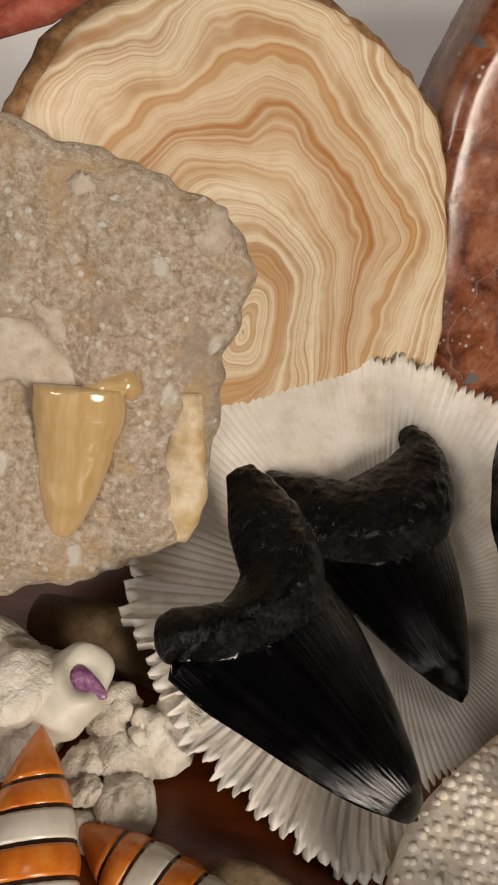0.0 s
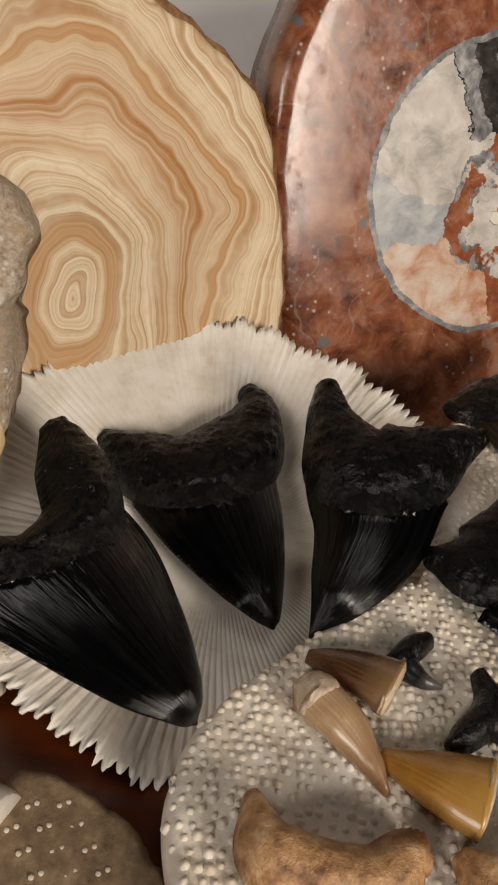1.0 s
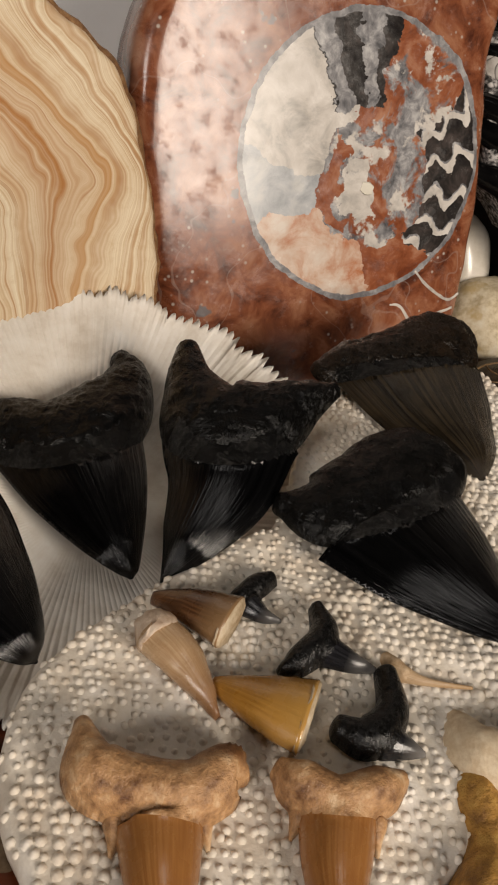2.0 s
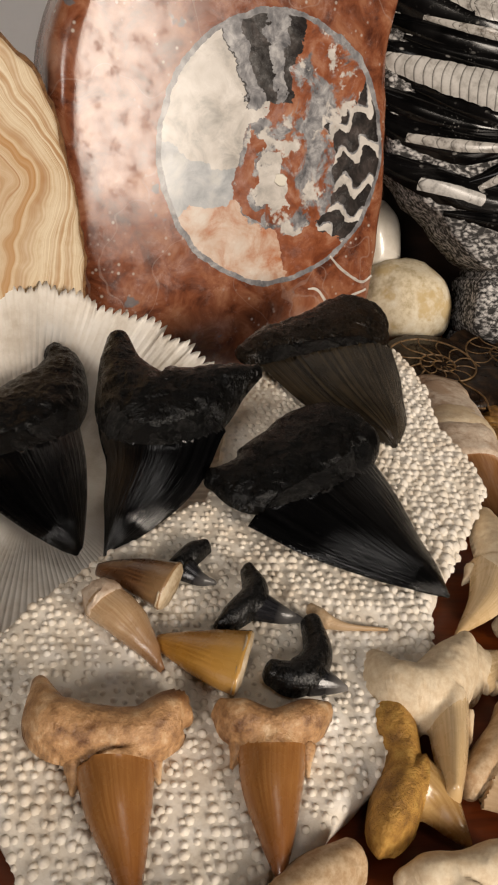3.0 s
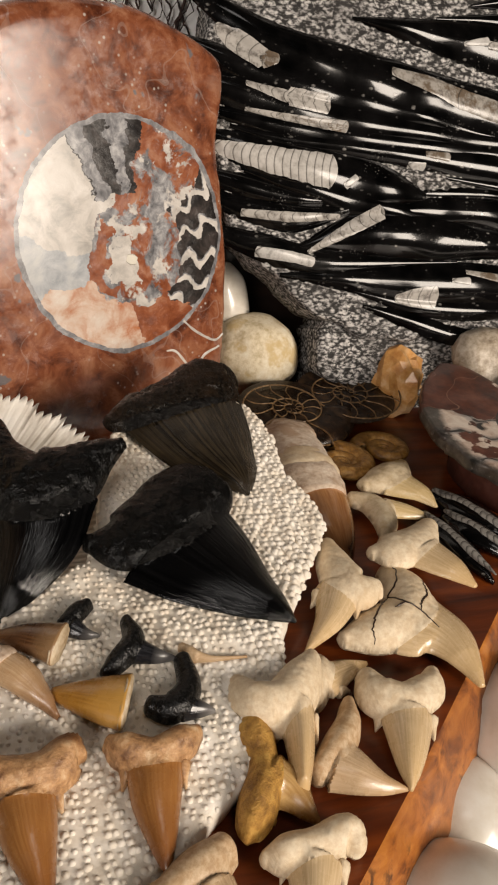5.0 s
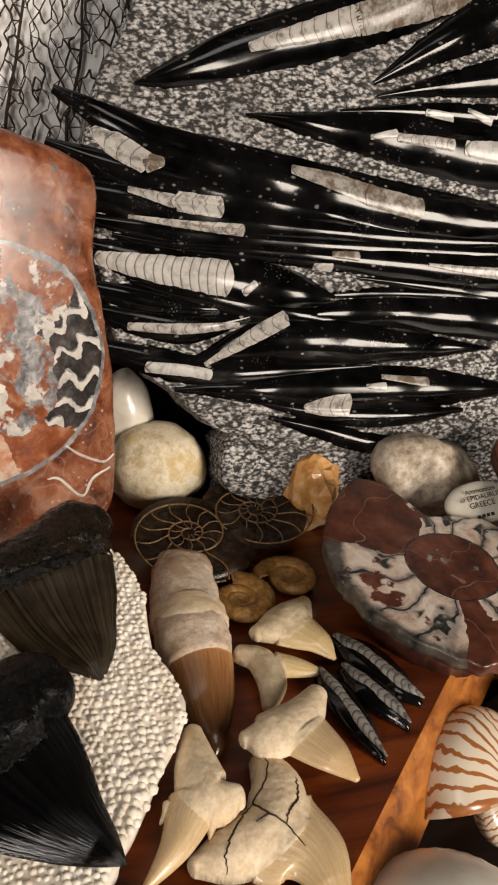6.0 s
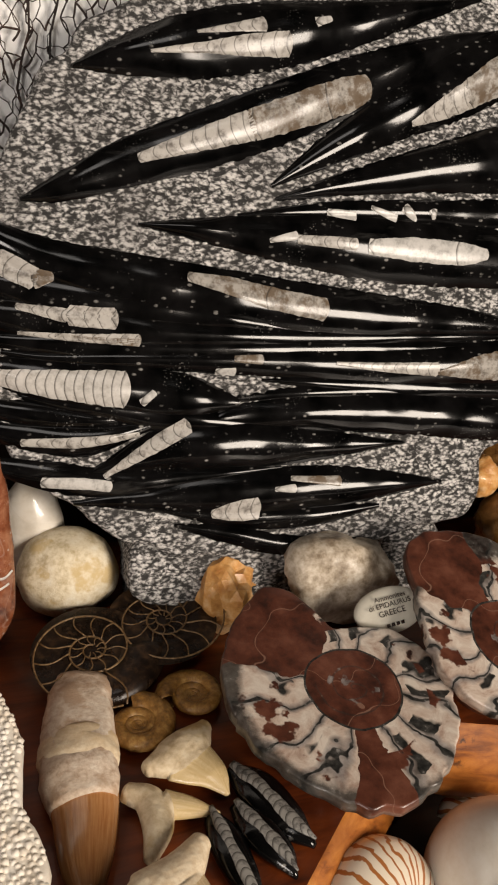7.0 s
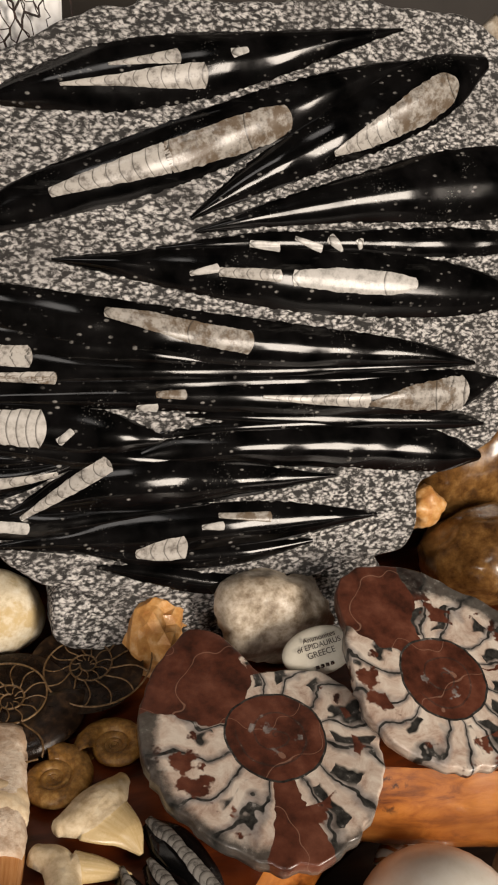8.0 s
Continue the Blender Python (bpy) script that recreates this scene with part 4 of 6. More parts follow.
slab_fossil("shell", [(210.6, 173.3, 3.5), (231.9, 171.5, 4.9)])
slab_fossil("rust", [(204.5, 163.7, 1.5), (224.1, 162, 1.8), (243.4, 160.6, 2.9)])
slab_fossil("shell", [(345.9, 146.2, 0.9), (371, 143.4, 2.3), (404.7, 140.9, 3.9)])
slab_fossil("rust", [(405.4, 139, 1.2), (431.7, 140.9, 6.8), (456.9, 141.7, 9.1)])
slab_fossil("shell", [(456.9, 141.7, 9.1), (465.1, 141.8, 9.5)])
slab_fossil("ring", [(172.4, 146.6, 3.1), (199.7, 142, 6.5), (235, 137.6, 8.9)])
slab_fossil("shell", [(223.5, 95.9, 1.1), (243.6, 107.2, 3.3), (265.4, 118.6, 4.2)])
slab_fossil("shell", [(276.7, 72.3, 2.3), (288.8, 72.9, 5.2), (300.5, 73.5, 6.1)])
slab_fossil("shell", [(172.8, 203.6, 2.3), (184.2, 196.3, 5.6), (196.5, 189.7, 5.2)])
slab_fossil("rust", [(196.5, 190, 4.7), (204.7, 190.7, 2)])
slab_fossil("shell", [(187.9, 177.7, 1.5), (210, 173, 3.4)])
slab_fossil("shell", [(211.3, 173.1, 4.9), (232.6, 170.8, 4.7)])
slab_fossil("shell", [(187.8, 165.6, 0.8), (213.6, 162.8, 1.8), (242.8, 160.9, 2.9)])
slab_fossil("chip", [(281.2, 144.4, 1.4), (291, 143.8, 2.2)])
slab_fossil("rust", [(290.8, 150.4, 1.6), (305.3, 149.6, 2.5)])
slab_fossil("shell", [(186.2, 114.9, 1.8), (213.1, 113.5, 2.6), (241.5, 115.2, 1.3)])
slab_fossil("chalk", [(194.3, 95.4, 2.6), (214.1, 93.2, 2.9), (226.2, 90.8, 2.7)])
slab_fossil("chip", [(309.8, 82.9, 1.2), (320.7, 82.6, 2.3)])
slab_fossil("rust", [(319.1, 87.8, 1.2), (346.8, 84, 2.7)])
slab_fossil("chip", [(336.2, 311.3, 2.3), (344.4, 314, 1.5)])
slab_fossil("chip", [(367.2, 225.8, 1.1), (381.2, 220.3, 2.3)])
slab_fossil("chip", [(386.2, 226, 3.1), (393.1, 219.5, 0.9)])
slab_fossil("chip", [(342.7, 222.9, 1.7), (357.8, 221, 2.5)])
slab_fossil("chip", [(402.4, 224.7, 2.6), (403.6, 220.4, 1)])
slab_fossil("chip", [(243, 130.7, 2.1), (249.4, 135.6, 1.6)])

# ---- tooth builders ----
def nearest_on(axis, pts, start=0.0):
    """For points (mm): distance over half width, signed side, sample and half width of the axis."""
    tang = np.gradient(axis[:, :2], axis=0)
    tang /= np.maximum(np.linalg.norm(tang, axis=1, keepdims=True), 1e-9)
    d2 = ((pts[:, None, :] - axis[None, :, :2]) ** 2).sum(2)
    k = d2.argmin(1)
    v = pts - axis[k, :2]
    t = (v * tang[k]).sum(1)
    side = v[:, 1] * tang[k, 0] - v[:, 0] * tang[k, 1]
    gap = np.hypot(*np.gradient(axis[:, :2], axis=0).T)
    inner = (k > 0) & (k < len(axis) - 1)
    w = np.maximum(axis[k, 2] + np.where(inner, np.clip(t, -1, 1) * (np.gradient(axis[:, 2]) / gap)[k], 0), 0.45)
    past = np.where(k == 0, np.maximum(-t, 0), 0) + np.where(k == len(axis) - 1, np.maximum(t, 0), 0)
    cap = np.where(k == 0, start, np.maximum(w * 0.6, 0.4)) if start else np.maximum(w * 0.6, 0.4)
    return np.hypot(side / w, past / cap), side / w, k, w


def tooth_parts(ob, kind, root, crown, thick, step, band, swell):
    """A flattened tooth: root and crown flow into one lens-shaped body, split along the enamel line."""
    R, C = curve_through(root, 110)[0], curve_through(crown, 110)[0]
    run = np.concatenate([[0], np.cumsum(np.hypot(*np.diff(C[:, :2], axis=0).T))])
    both = np.vstack([R, C])
    reach = both[:, 2].max() + 2
    lo, hi = both[:, :2].min(0) - reach, both[:, :2].max(0) + reach
    nx, ny = int((hi[0] - lo[0]) / step), int((hi[1] - lo[1]) / step)
    gx, gy = np.meshgrid(lo[0] + np.arange(nx) * step, lo[1] + np.arange(ny) * step, indexing="ij")
    pts = np.stack([gx.ravel(), gy.ravel()], 1)

    def field(p):
        return np.maximum(1 - nearest_on(R, p)[0], 1 - nearest_on(C, p, 0.7)[0])

    def line(p):
        c, side, k, w = nearest_on(R, p)
        return (c - 1) * w

    def slope(fn, p):
        e = 0.05
        return np.stack([(fn(p + (e, 0)) - fn(p - (e, 0))) / (2 * e), (fn(p + (0, e)) - fn(p - (0, e))) / (2 * e)], 1)

    inside = (field(pts) > 0).reshape(nx, ny)
    cells = inside[:-1, :-1] | inside[1:, :-1] | inside[:-1, 1:] | inside[1:, 1:]
    use = np.zeros((nx, ny), bool)
    for a in (0, 1):
        for b in (0, 1):
            use[a:nx - 1 + a, b:ny - 1 + b] |= cells
    idx = np.flatnonzero(use.ravel())
    p, rim = pts[idx].copy(), ~inside.ravel()[idx]
    q = p[rim]
    for _ in range(5):
        g = slope(field, q)
        q = q - np.clip(field(q)[:, None] * g / np.maximum((g ** 2).sum(1, keepdims=True), 1e-4), -step, step)
    p[rim] = q
    g0 = line(p)
    near = (~rim) & (np.abs(g0) < step * 0.6)
    g = slope(line, p[near])
    p[near] -= g0[near, None] * g / np.maximum((g ** 2).sum(1, keepdims=True), 0.1)
    cr, sr, kr, wr = nearest_on(R, p)
    cc, sc, kc, wc = nearest_on(C, p, 0.7)
    edge = (cr - 1) * wr
    hr = thick * swell * (wr / R[:, 2].max()) ** 0.6 * np.sqrt(np.clip(1 - cr ** 2, 0, 1))
    hc = thick * 0.82 * (wc / C[:, 2].max()) ** 0.6 * np.clip(1 - cc ** 2, 0, 1) ** (0.85 if band else 0.62)
    soft = thick * 0.09
    h = 0.5 * (hr + hc + np.sqrt((hr - hc) ** 2 + soft ** 2) - soft)
    h = np.clip(h, 0, None)
    step_in = 1 / (1 + np.exp(-np.clip(edge / (0.35 * step), -30, 30)))
    h -= thick * 0.035 * step_in * np.clip(h / thick * 3, 0, 1)
    if band:
        h -= thick * 0.05 * np.exp(-((edge + band) / (0.9 * step)) ** 2) * (cc < 1)
    h[rim] = 0
    rough = 0.055 * thick * (2.3 if band else 0.75)
    seed = Vector((root[0][0] * 3.1, root[0][1] * 1.7, thick))
    top = np.zeros(len(p))
    for n in range(len(p)):
        z = h[n]
        if edge[n] < 0 and not rim[n]:
            co = Vector((p[n, 0], p[n, 1], 0)) + seed
            z += rough * (noise.noise(co / (thick * 0.5)) * 0.8 + noise.fractal(co / (thick * 0.16), 0.9, 2.0, 3) * 0.42 - max(0, noise.noise(co / (thick * 0.3)) - 0.35) * 1.6) * min(1, z / thick * 4)
        top[n] = z
    tip = C[-1, :2]
    at = {int(i): n for n, i in enumerate(idx)}
    meshes = {}
    for i, j in zip(*np.nonzero(cells)):
        four = [at[int(a * ny + b)] for a, b in ((i, j), (i + 1, j), (i + 1, j + 1), (i, j + 1))]
        e, c = edge[four].mean(), cc[four].mean()
        m = p[four].mean(0)
        if e > 0 and kc[four[0]] > 0:
            zone = "crown"
        elif band and e > -band and c < 1.0 and float((m - R[kr[four[0]], :2]) @ (tip - m)) > 0:
            zone = "enamel_band"
        else:
            zone = "root"
        if zone not in meshes:
            bm = bmesh.new()
            meshes[zone] = (bm, bm.loops.layers.uv.new("UVMap"), bm.verts.layers.float.new("reach"), {}, {})
        bm, uv, far, ups, downs = meshes[zone]
        for n in four:
            if n not in ups:
                ups[n] = bm.verts.new((p[n, 0] / 1000, p[n, 1] / 1000, (0.3 * thick * min(1, 0.4 + wc[n] / 12) + 0.72 * top[n]) / 1000))
                downs[n] = ups[n] if rim[n] else bm.verts.new((p[n, 0] / 1000, p[n, 1] / 1000, max(0.0, 0.3 * thick * min(1, 0.4 + wc[n] / 12) - 0.3 * h[n]) / 1000))
                ups[n][far] = downs[n][far] = kc[n] / 109
        for layer, order in ((ups, four), (downs, four[::-1])):
            if layer is downs and all(rim[n] for n in four):
                continue
            f = bm.faces.new([layer[n] for n in order])
            for loop, n in zip(f.loops, order):
                loop[uv].uv = (run[kc[n]] / 1000, sc[n])
    for zone, (bm, uv, far, ups, downs) in meshes.items():
        part(zone, bm, M["black_band" if zone == "enamel_band" else kind + ("_root" if zone == "root" else "_enamel")], ob)
    return R, C


def tooth(kind, label, origin, normal, thick, root, crown):
    ob = thing("fossil_tooth", seat(origin, normal), label, "fossil tooth", "fossil shark teeth")
    big = kind.startswith("black")
    small = kind == "smallblack" or thick < 5
    R, C = tooth_parts(ob, kind, root, crown, thick, 0.8 if big else 0.4 if small else 0.55, (6.5 if big else 0), 1.0)
    if kind in ("amber", "gold", "pale") and C[0, 2] < 10:
        out = np.array([np.hypot(*(R[:, :2] - c[:2]).T).min() - R[np.hypot(*(R[:, :2] - c[:2]).T).argmin(), 2] for c in C])
        k = int(np.argmax(out > 0))
        x, y, w = C[k]
        d = C[min(k + 8, 109), :2] - C[k, :2]
        d /= np.hypot(*d)
        for s in (-1, 1):
            bx, by = x - d[1] * w * 1.0 * s, y + d[0] * w * 1.0 * s
            cusp = [(bx - d[0] * 3.2, by - d[1] * 3.2, w * 0.3), (bx - d[0], by - d[1], w * 0.24), (bx + d[0] * w * 0.3 - d[1] * s * 0.9, by + d[1] * w * 0.3 + d[0] * s * 0.9, w * 0.04)]
            part("side_cusp", ribbon(cusp, thick * 0.5, 12, 10, 0.2), M[kind + "_root"], ob)
    return ob


def cone_tooth(kind, label, origin, normal, thick, rows):
    ob = thing("fossil_cone", seat(origin, normal), label, "fossil tooth", "small fossil cones")
    if kind == "spino":
        part("root", ribbon([rows[0], rows[1], rows[2], tuple(rows[3])], thick, 30, 24, 1.0, 0.008, square=0.8), M["spino_root"], ob)
        (x0, y0, w0), (x1, y1, w1) = rows[1], rows[2]
        cuff = [(x0 + (x1 - x0) * f, y0 + (y1 - y0) * f, (w0 + (w1 - w0) * f) * g) for f, g in ((0.42, 0.94), (0.5, 1.02), (0.66, 1.07), (0.85, 1.05), (0.95, 0.95))]
        part("cuff", ribbon(cuff, thick * 1.05, 20, 24, 0.8, 0.006), M["pale_root"], ob, "chalky pale ring round the root")
        part("crown", ribbon(rows[2:], thick * 0.92, 30, 24, 0.1, 0.01), M["spino_crown"], ob)
    elif kind == "belemnite":
        part("body", ribbon(rows, thick, 26, 16, 0.1), M["polished_black"], ob)
        inner = [(x, y, w * 0.46) for x, y, w in rows]
        part("chamber_core", ribbon(inner, thick * 0.4, 26, 12, 0.1, lift=thick * 0.62 / 1000), M["f_dim"], ob)
    elif kind == "tan":
        part("crown", ribbon(rows[1:], thick, 26, 16, 0.3), M["tan_enamel"], ob)
        part("root", ribbon([rows[0], rows[1], tuple(0.7 * a + 0.3 * b for a, b in zip(rows[1], rows[2]))], thick * 1.06, 14, 16, 0.5, 0.003), M["spino_root"], ob, "worn pale root end")
    else:
        part("body", ribbon(rows, thick, 26, 18, 0.15), M["cone_" + kind], ob)
        (x0, y0, w0), (x1, y1, w1) = rows[-2], rows[-1]
        d = math.hypot(x1 - x0, y1 - y0)
        ux, uy = (x1 - x0) / d, (y1 - y0) / d
        end = [(x1 - ux, y1 - uy, w1), (x1 + ux * 0.4, y1 + uy * 0.4, w1 * 0.94), (x1 + ux * 0.8, y1 + uy * 0.8, w1 * 0.6)]
        part("broken_end", ribbon(end, thick * 0.98, 6, 18, 0.5, 0.003), M["broken_end"], ob)
    return ob


# ---- olive wood slice ----
olive = thing("olive_wood_slice", seat((0.0145, 0.2274, 0.0902), (0.60, -0.77, 0.21)), "slice of olive wood with flowing golden growth rings", "wood slice")
part("body", plate([(-100, 17), (-106, -20), (-100, -55), (-80, -82), (-40, -91), (10, -90), (36, -75), (44, -50), (43, -32), (38, 0), (32, 19), (24, 38), (4, 50),
                    (-30, 58), (-60, 52), (-89, 38)], (-34, -18), 16, 160, 14, 3.0, 0.25, 0.012, 1.2), M["olive"], olive)

ang, rad = star([(-100, 17), (-106, -20), (-100, -55), (-80, -82), (-40, -91), (10, -90), (36, -75), (44, -50), (43, -32), (38, 0), (32, 19), (24, 38), (4, 50),
                 (-30, 58), (-60, 52), (-89, 38)], (-34, -18), 160)
ring = [(-0.034 + (r - 0.0012) * math.cos(a), -0.018 + (r - 0.0012) * math.sin(a), -0.0062 + 0.0012 * noise.noise((a * 8, 1, 2))) for a, r in zip(ang, rad)]
bark = tube(ring + ring[:1], 0.0042, 10, [1 + 0.3 * noise.noise((i * 0.45, 3, 1)) for i in range(161)])
for v in bark.verts:
    v.co += wobble(v.co, 0.004, 0.0007)
part("bark", bark, M["bark"], olive, "thin rough brown bark rim")

# ---- red ammonite slab ----
amm = thing("ammonite_slab", seat((0.1095, 0.2896, 0.119), (0.349, -0.926, 0.146)), "polished red jasper slab with a cut ammonite in white, grey and black", "ammonite")
part("body", plate([(-73, 31), (-80, -4), (-75, -40), (-66, -76), (-52, -108), (0, -118), (50, -118), (74, -100), (77, -70), (76, -45), (73, -11), (67, 20), (66, 40),
                    (72, 63), (49, 72), (19, 80), (-4, 79), (-40, 72), (-62, 55)], (0, -20), 26, 160, 16, 9.0, 0.0, 0.02, 0.8), M["ammonite_face"], amm)


def inlay(name, rows, material, lift=0.0, wave=0.25):
    bm = ribbon(rows, 0.3, 60, 10, wave=wave * 1.3)
    bmesh.ops.translate(bm, vec=(0, 0, lift * 0.3 - 0.00024), verts=bm.verts)
    return part(name, bm, M[material], amm)


inlay("vein", [(38.5, -74.2, 0.5), (44.5, -75.2, 0.7), (56, -86.2, 0.7), (61.7, -78.3, 0.9), (71.4, -74.1, 0.6)], "agate_white", 0.0002, 0.3)
inlay("vein", [(48.2, -59.1, 0.5), (55.4, -64.8, 0.7), (67.4, -70.5, 0.7), (73.5, -67.7, 0.6)], "agate_white", 0.0002, 0.3)
inlay("heart", [(15.2, -27.5, 1.7), (18, -28.1, 2.6), (20.7, -28.7, 1.7)], "pebble_white", 0.0006, 0.05)

# ---- mushroom coral ----
DISH = 0.016


def mushroom_coral():
    ob = thing("mushroom_coral", seat((0.040, 0.165, 0.019), (0.19, -0.35, 0.91)), "white mushroom coral dish with a frayed rim of thin ridges", "coral")
    segs, rings, septa = 1400, 22, 156
    bm = bmesh.new()
    tops, lows = [], []
    for k in range(rings + 1):
        f = 0.06 + 0.94 * k / rings
        top, low = [], []
        for i in range(segs):
            a = 2 * math.pi * i / segs
            s = i * septa / segs
            saw = 1 - (1 - abs((s % 1) - 0.5) * 2) ** 2.5
            n = int(s)
            long = 1 + 0.06 * noise.noise((n * 7.3, 2.0, 0)) + 0.07 * noise.noise((n * 0.31, 8.0, 0)) + 0.03 * noise.noise((a * 2, 5, 1))
            r = 0.076 * f * (1 + (long - 1) * f ** 4) * (1 - 0.04 * (1 - saw) * f ** 10 * (1 + 0.8 * noise.noise((n * 3.1, 4.0, 2.0))))
            z = DISH * (f ** 2.0 - 1) + 0.010 + (0.0009 * saw * f ** 2) + 0.003 * noise.noise((math.cos(a) * 1.5, math.sin(a) * 1.5, f)) * f
            top.append(bm.verts.new((r * math.cos(a), r * math.sin(a), z)))
            low.append(bm.verts.new((r * math.cos(a) * 0.985, r * math.sin(a) * 0.985, DISH * (f ** 2.0 - 1) + 0.006 + 0.001 * saw)))
        tops.append(top)
        lows.append(low)
    for a, b in zip(tops, tops[1:] + [lows[-1]]):
        for i in range(segs):
            bm.faces.new((a[i], b[i], b[(i + 1) % segs], a[(i + 1) % segs]))
    bm.faces.new(tops[0])
    under = bmesh.new()
    copies = [[under.verts.new(v.co) for v in row] for row in lows]
    for a, b in zip(copies, copies[1:]):
        for i in range(segs):
            under.faces.new((a[i], b[i], b[(i + 1) % segs], a[(i + 1) % segs]))
    under.faces.new(copies[0])
    for row in lows[:-1]:
        for v in row:
            bm.verts.remove(v)
    part("ridged_dish", bm, M["fan_coral"], ob)
    part("underside", under, M["reef_coral"], ob, "rough pitted underside")


mushroom_coral()

# ---- bumpy coral plate ----
CORAL_OUT = [(35, 80), (36, 91), (47, 107), (58, 118), (69, 128), (92, 145), (98, 158), (103, 202), (130, 247), (166, 240), (175, 222), (179, 197), (171, 186), (182, 174),
             (184, 152), (171, 137), (157, 116), (151, 105), (149, 95), (138, 76), (118, 55), (106, 45), (92, 38), (83, 29), (72, 27), (61, 31), (54, 40), (47, 52), (38, 66)]


def bumpy_coral():
    ob = thing("bumpy_coral", seat((0, 0.1, 0.018), (0, -0.18, 0.984)), "flat white coral plate covered with small rounded bumps", "coral")
    up = 1 / 0.984
    out = [(x, (y - 100) * up) for x, y in CORAL_OUT]
    body = plate(out, (110, 10), 9, 200, 40, 4.0, 1.3, 0.02, 1.0)
    surface = BVHTree.FromBMesh(body)
    part("body", body, M["white_coral"], ob)
    ang, rad = star(out, (110, 10), 200)
    bm = bmesh.new()
    rnd = random.Random(4)
    step = 2.75
    for r in range(-40, 60):
        for c in range(-40, 40):
            x = 110 + c * step + (r % 2) * step / 2 + rnd.uniform(-0.95, 0.95)
            y = 10 + r * step * 0.87 + rnd.uniform(-0.6, 0.6)
            a = math.atan2(y - 10, x - 110)
            if math.hypot(x - 110, y - 10) / 1000 > np.interp(a, ang, rad, period=2 * math.pi) - 0.0008:
                continue
            size = (1.25 if x > 138 else 0.95) * (0.8 + 0.35 * noise.noise((x / 25, y / 25, 2)) + rnd.uniform(-0.25, 0.2)) * 1.02
            size = max(size, 0.6) * (1.18 if x > 138 else 1.12)
            hit = surface.ray_cast(Vector((x, y, 40)) / 1000, Vector((0, 0, -1)))[0]
            if hit is None:
                continue
            z = hit.z * 1000
            tall = 1.0 if x > 138 else 0.95 + 0.3 * noise.noise((x / 30, y / 30, 7))
            rows = []
            for h, w in ((-0.35, 1.35), (0.15, 1.08), (0.5, 0.8), (0.82, 0.48)):
                rows.append([bm.verts.new(Vector((x + math.cos(q * math.pi / 3.5) * w * size, y + math.sin(q * math.pi / 3.5) * w * size, z + h * size * tall)) / 1000) for q in range(7)])
            tip = bm.verts.new(Vector((x, y, z + 0.95 * size * tall)) / 1000)
            for p, q in zip(rows, rows[1:]):
                for j in range(7):
                    bm.faces.new((p[j], p[(j + 1) % 7], q[(j + 1) % 7], q[j]))
            for j in range(7):
                bm.faces.new((rows[-1][j], rows[-1][(j + 1) % 7], tip))
    bumps = part("bump_cover", bm, M["white_coral"], ob)
    tagged(bumps, kind="stuff")


bumpy_coral()

# ---- matrix rock with tooth ----
rock = thing("matrix_rock", seat((-0.040, 0.130, 0.082), (0.25, -0.93, 0.27)), "rough beige sandstone block with an embedded amber tooth", "fossil rock")
part("body", plate([(32, 27), (29, 5), (30, -14), (24, -34), (-2, -46), (-40, -46), (-58, -20), (-58, 30), (-40, 42), (-8, 42), (15, 38), (28, 32)], (-12, 0), 42, 280, 64, 5.0, 3.4, 0.017, 1.8),
     M["matrix"], rock)


def rock_part(name, rows, material, thick, lift, wave):
    bm = ribbon(rows, thick, 40, 18, 0.4, 0.004, wave=wave)
    bmesh.ops.translate(bm, vec=(0, 0, lift - thick * 0.42 / 1000), verts=bm.verts)
    return part(name, bm, M[material], rock)


rock_part("tooth_crown", [(1, -2.2, 8.9), (1.4, -7.6, 8.8), (1.5, -17.8, 7), (1.1, -26, 5.2), (0.5, -32.6, 2.6), (0.2, -34.2, 0.7)], "matrix_tooth", 9, 0.0005, 0.02)
rock_part("tooth_root", [(-20.2, 5.1, 5.2), (-12, 3.2, 6.6), (-4.6, -0.1, 4.3), (1, -2.6, 2.4)], "matrix_light", 5, -0.0015, 0.25)
rock_part("tooth_root", [(2.1, -3.5, 2), (6.2, -1.9, 2.9), (9.9, -1.4, 3.1), (11, -4, 1.1)], "matrix_tooth", 6, 0, 0.2)
rock_part("patch", [(-1.1, 24.5, 1.2), (1, 28.4, 2.7), (4.7, 31.6, 1.4)], "matrix_grey", 3, -0.0005, 0.15)
rock_part("patch", [(-9.1, 12.9, 1.9), (-5.8, 10.2, 2.7), (-3.2, 5.3, 1.9)], "matrix_light", 4, -0.0021, 0.3)
rock_part("fossil_chip", [(-5.3, 34.3, 1), (-2.8, 34.3, 2.4), (-0.4, 34.2, 1)], "matrix_light", 3, 0.0002, 0.3)
rock_part("fossil_chip", [(-3.9, 22, 1), (-2.7, 21.7, 1.6), (-1.4, 22.4, 0.8)], "matrix_light", 3, 0.0002, 0.3)
rock_part("patch", [(17.9, 35, 1.9), (21.6, 31.5, 4.1), (24.1, 26.7, 3.3)], "matrix_light", 4, -0.0021, 0.3)
rock_part("patch", [(14.9, -1.1, 1.3), (15.4, 3.5, 1.8), (15.6, 5.8, 0.9)], "matrix_light", 4, -0.0021, 0.3)
rock_part("patch", [(22.8, -1.2, 2.3), (23.4, -12.9, 4.1), (24.6, -24.9, 4.7), (24, -32.5, 2.4)], "cream_root", 5, -0.0015, 0.15)
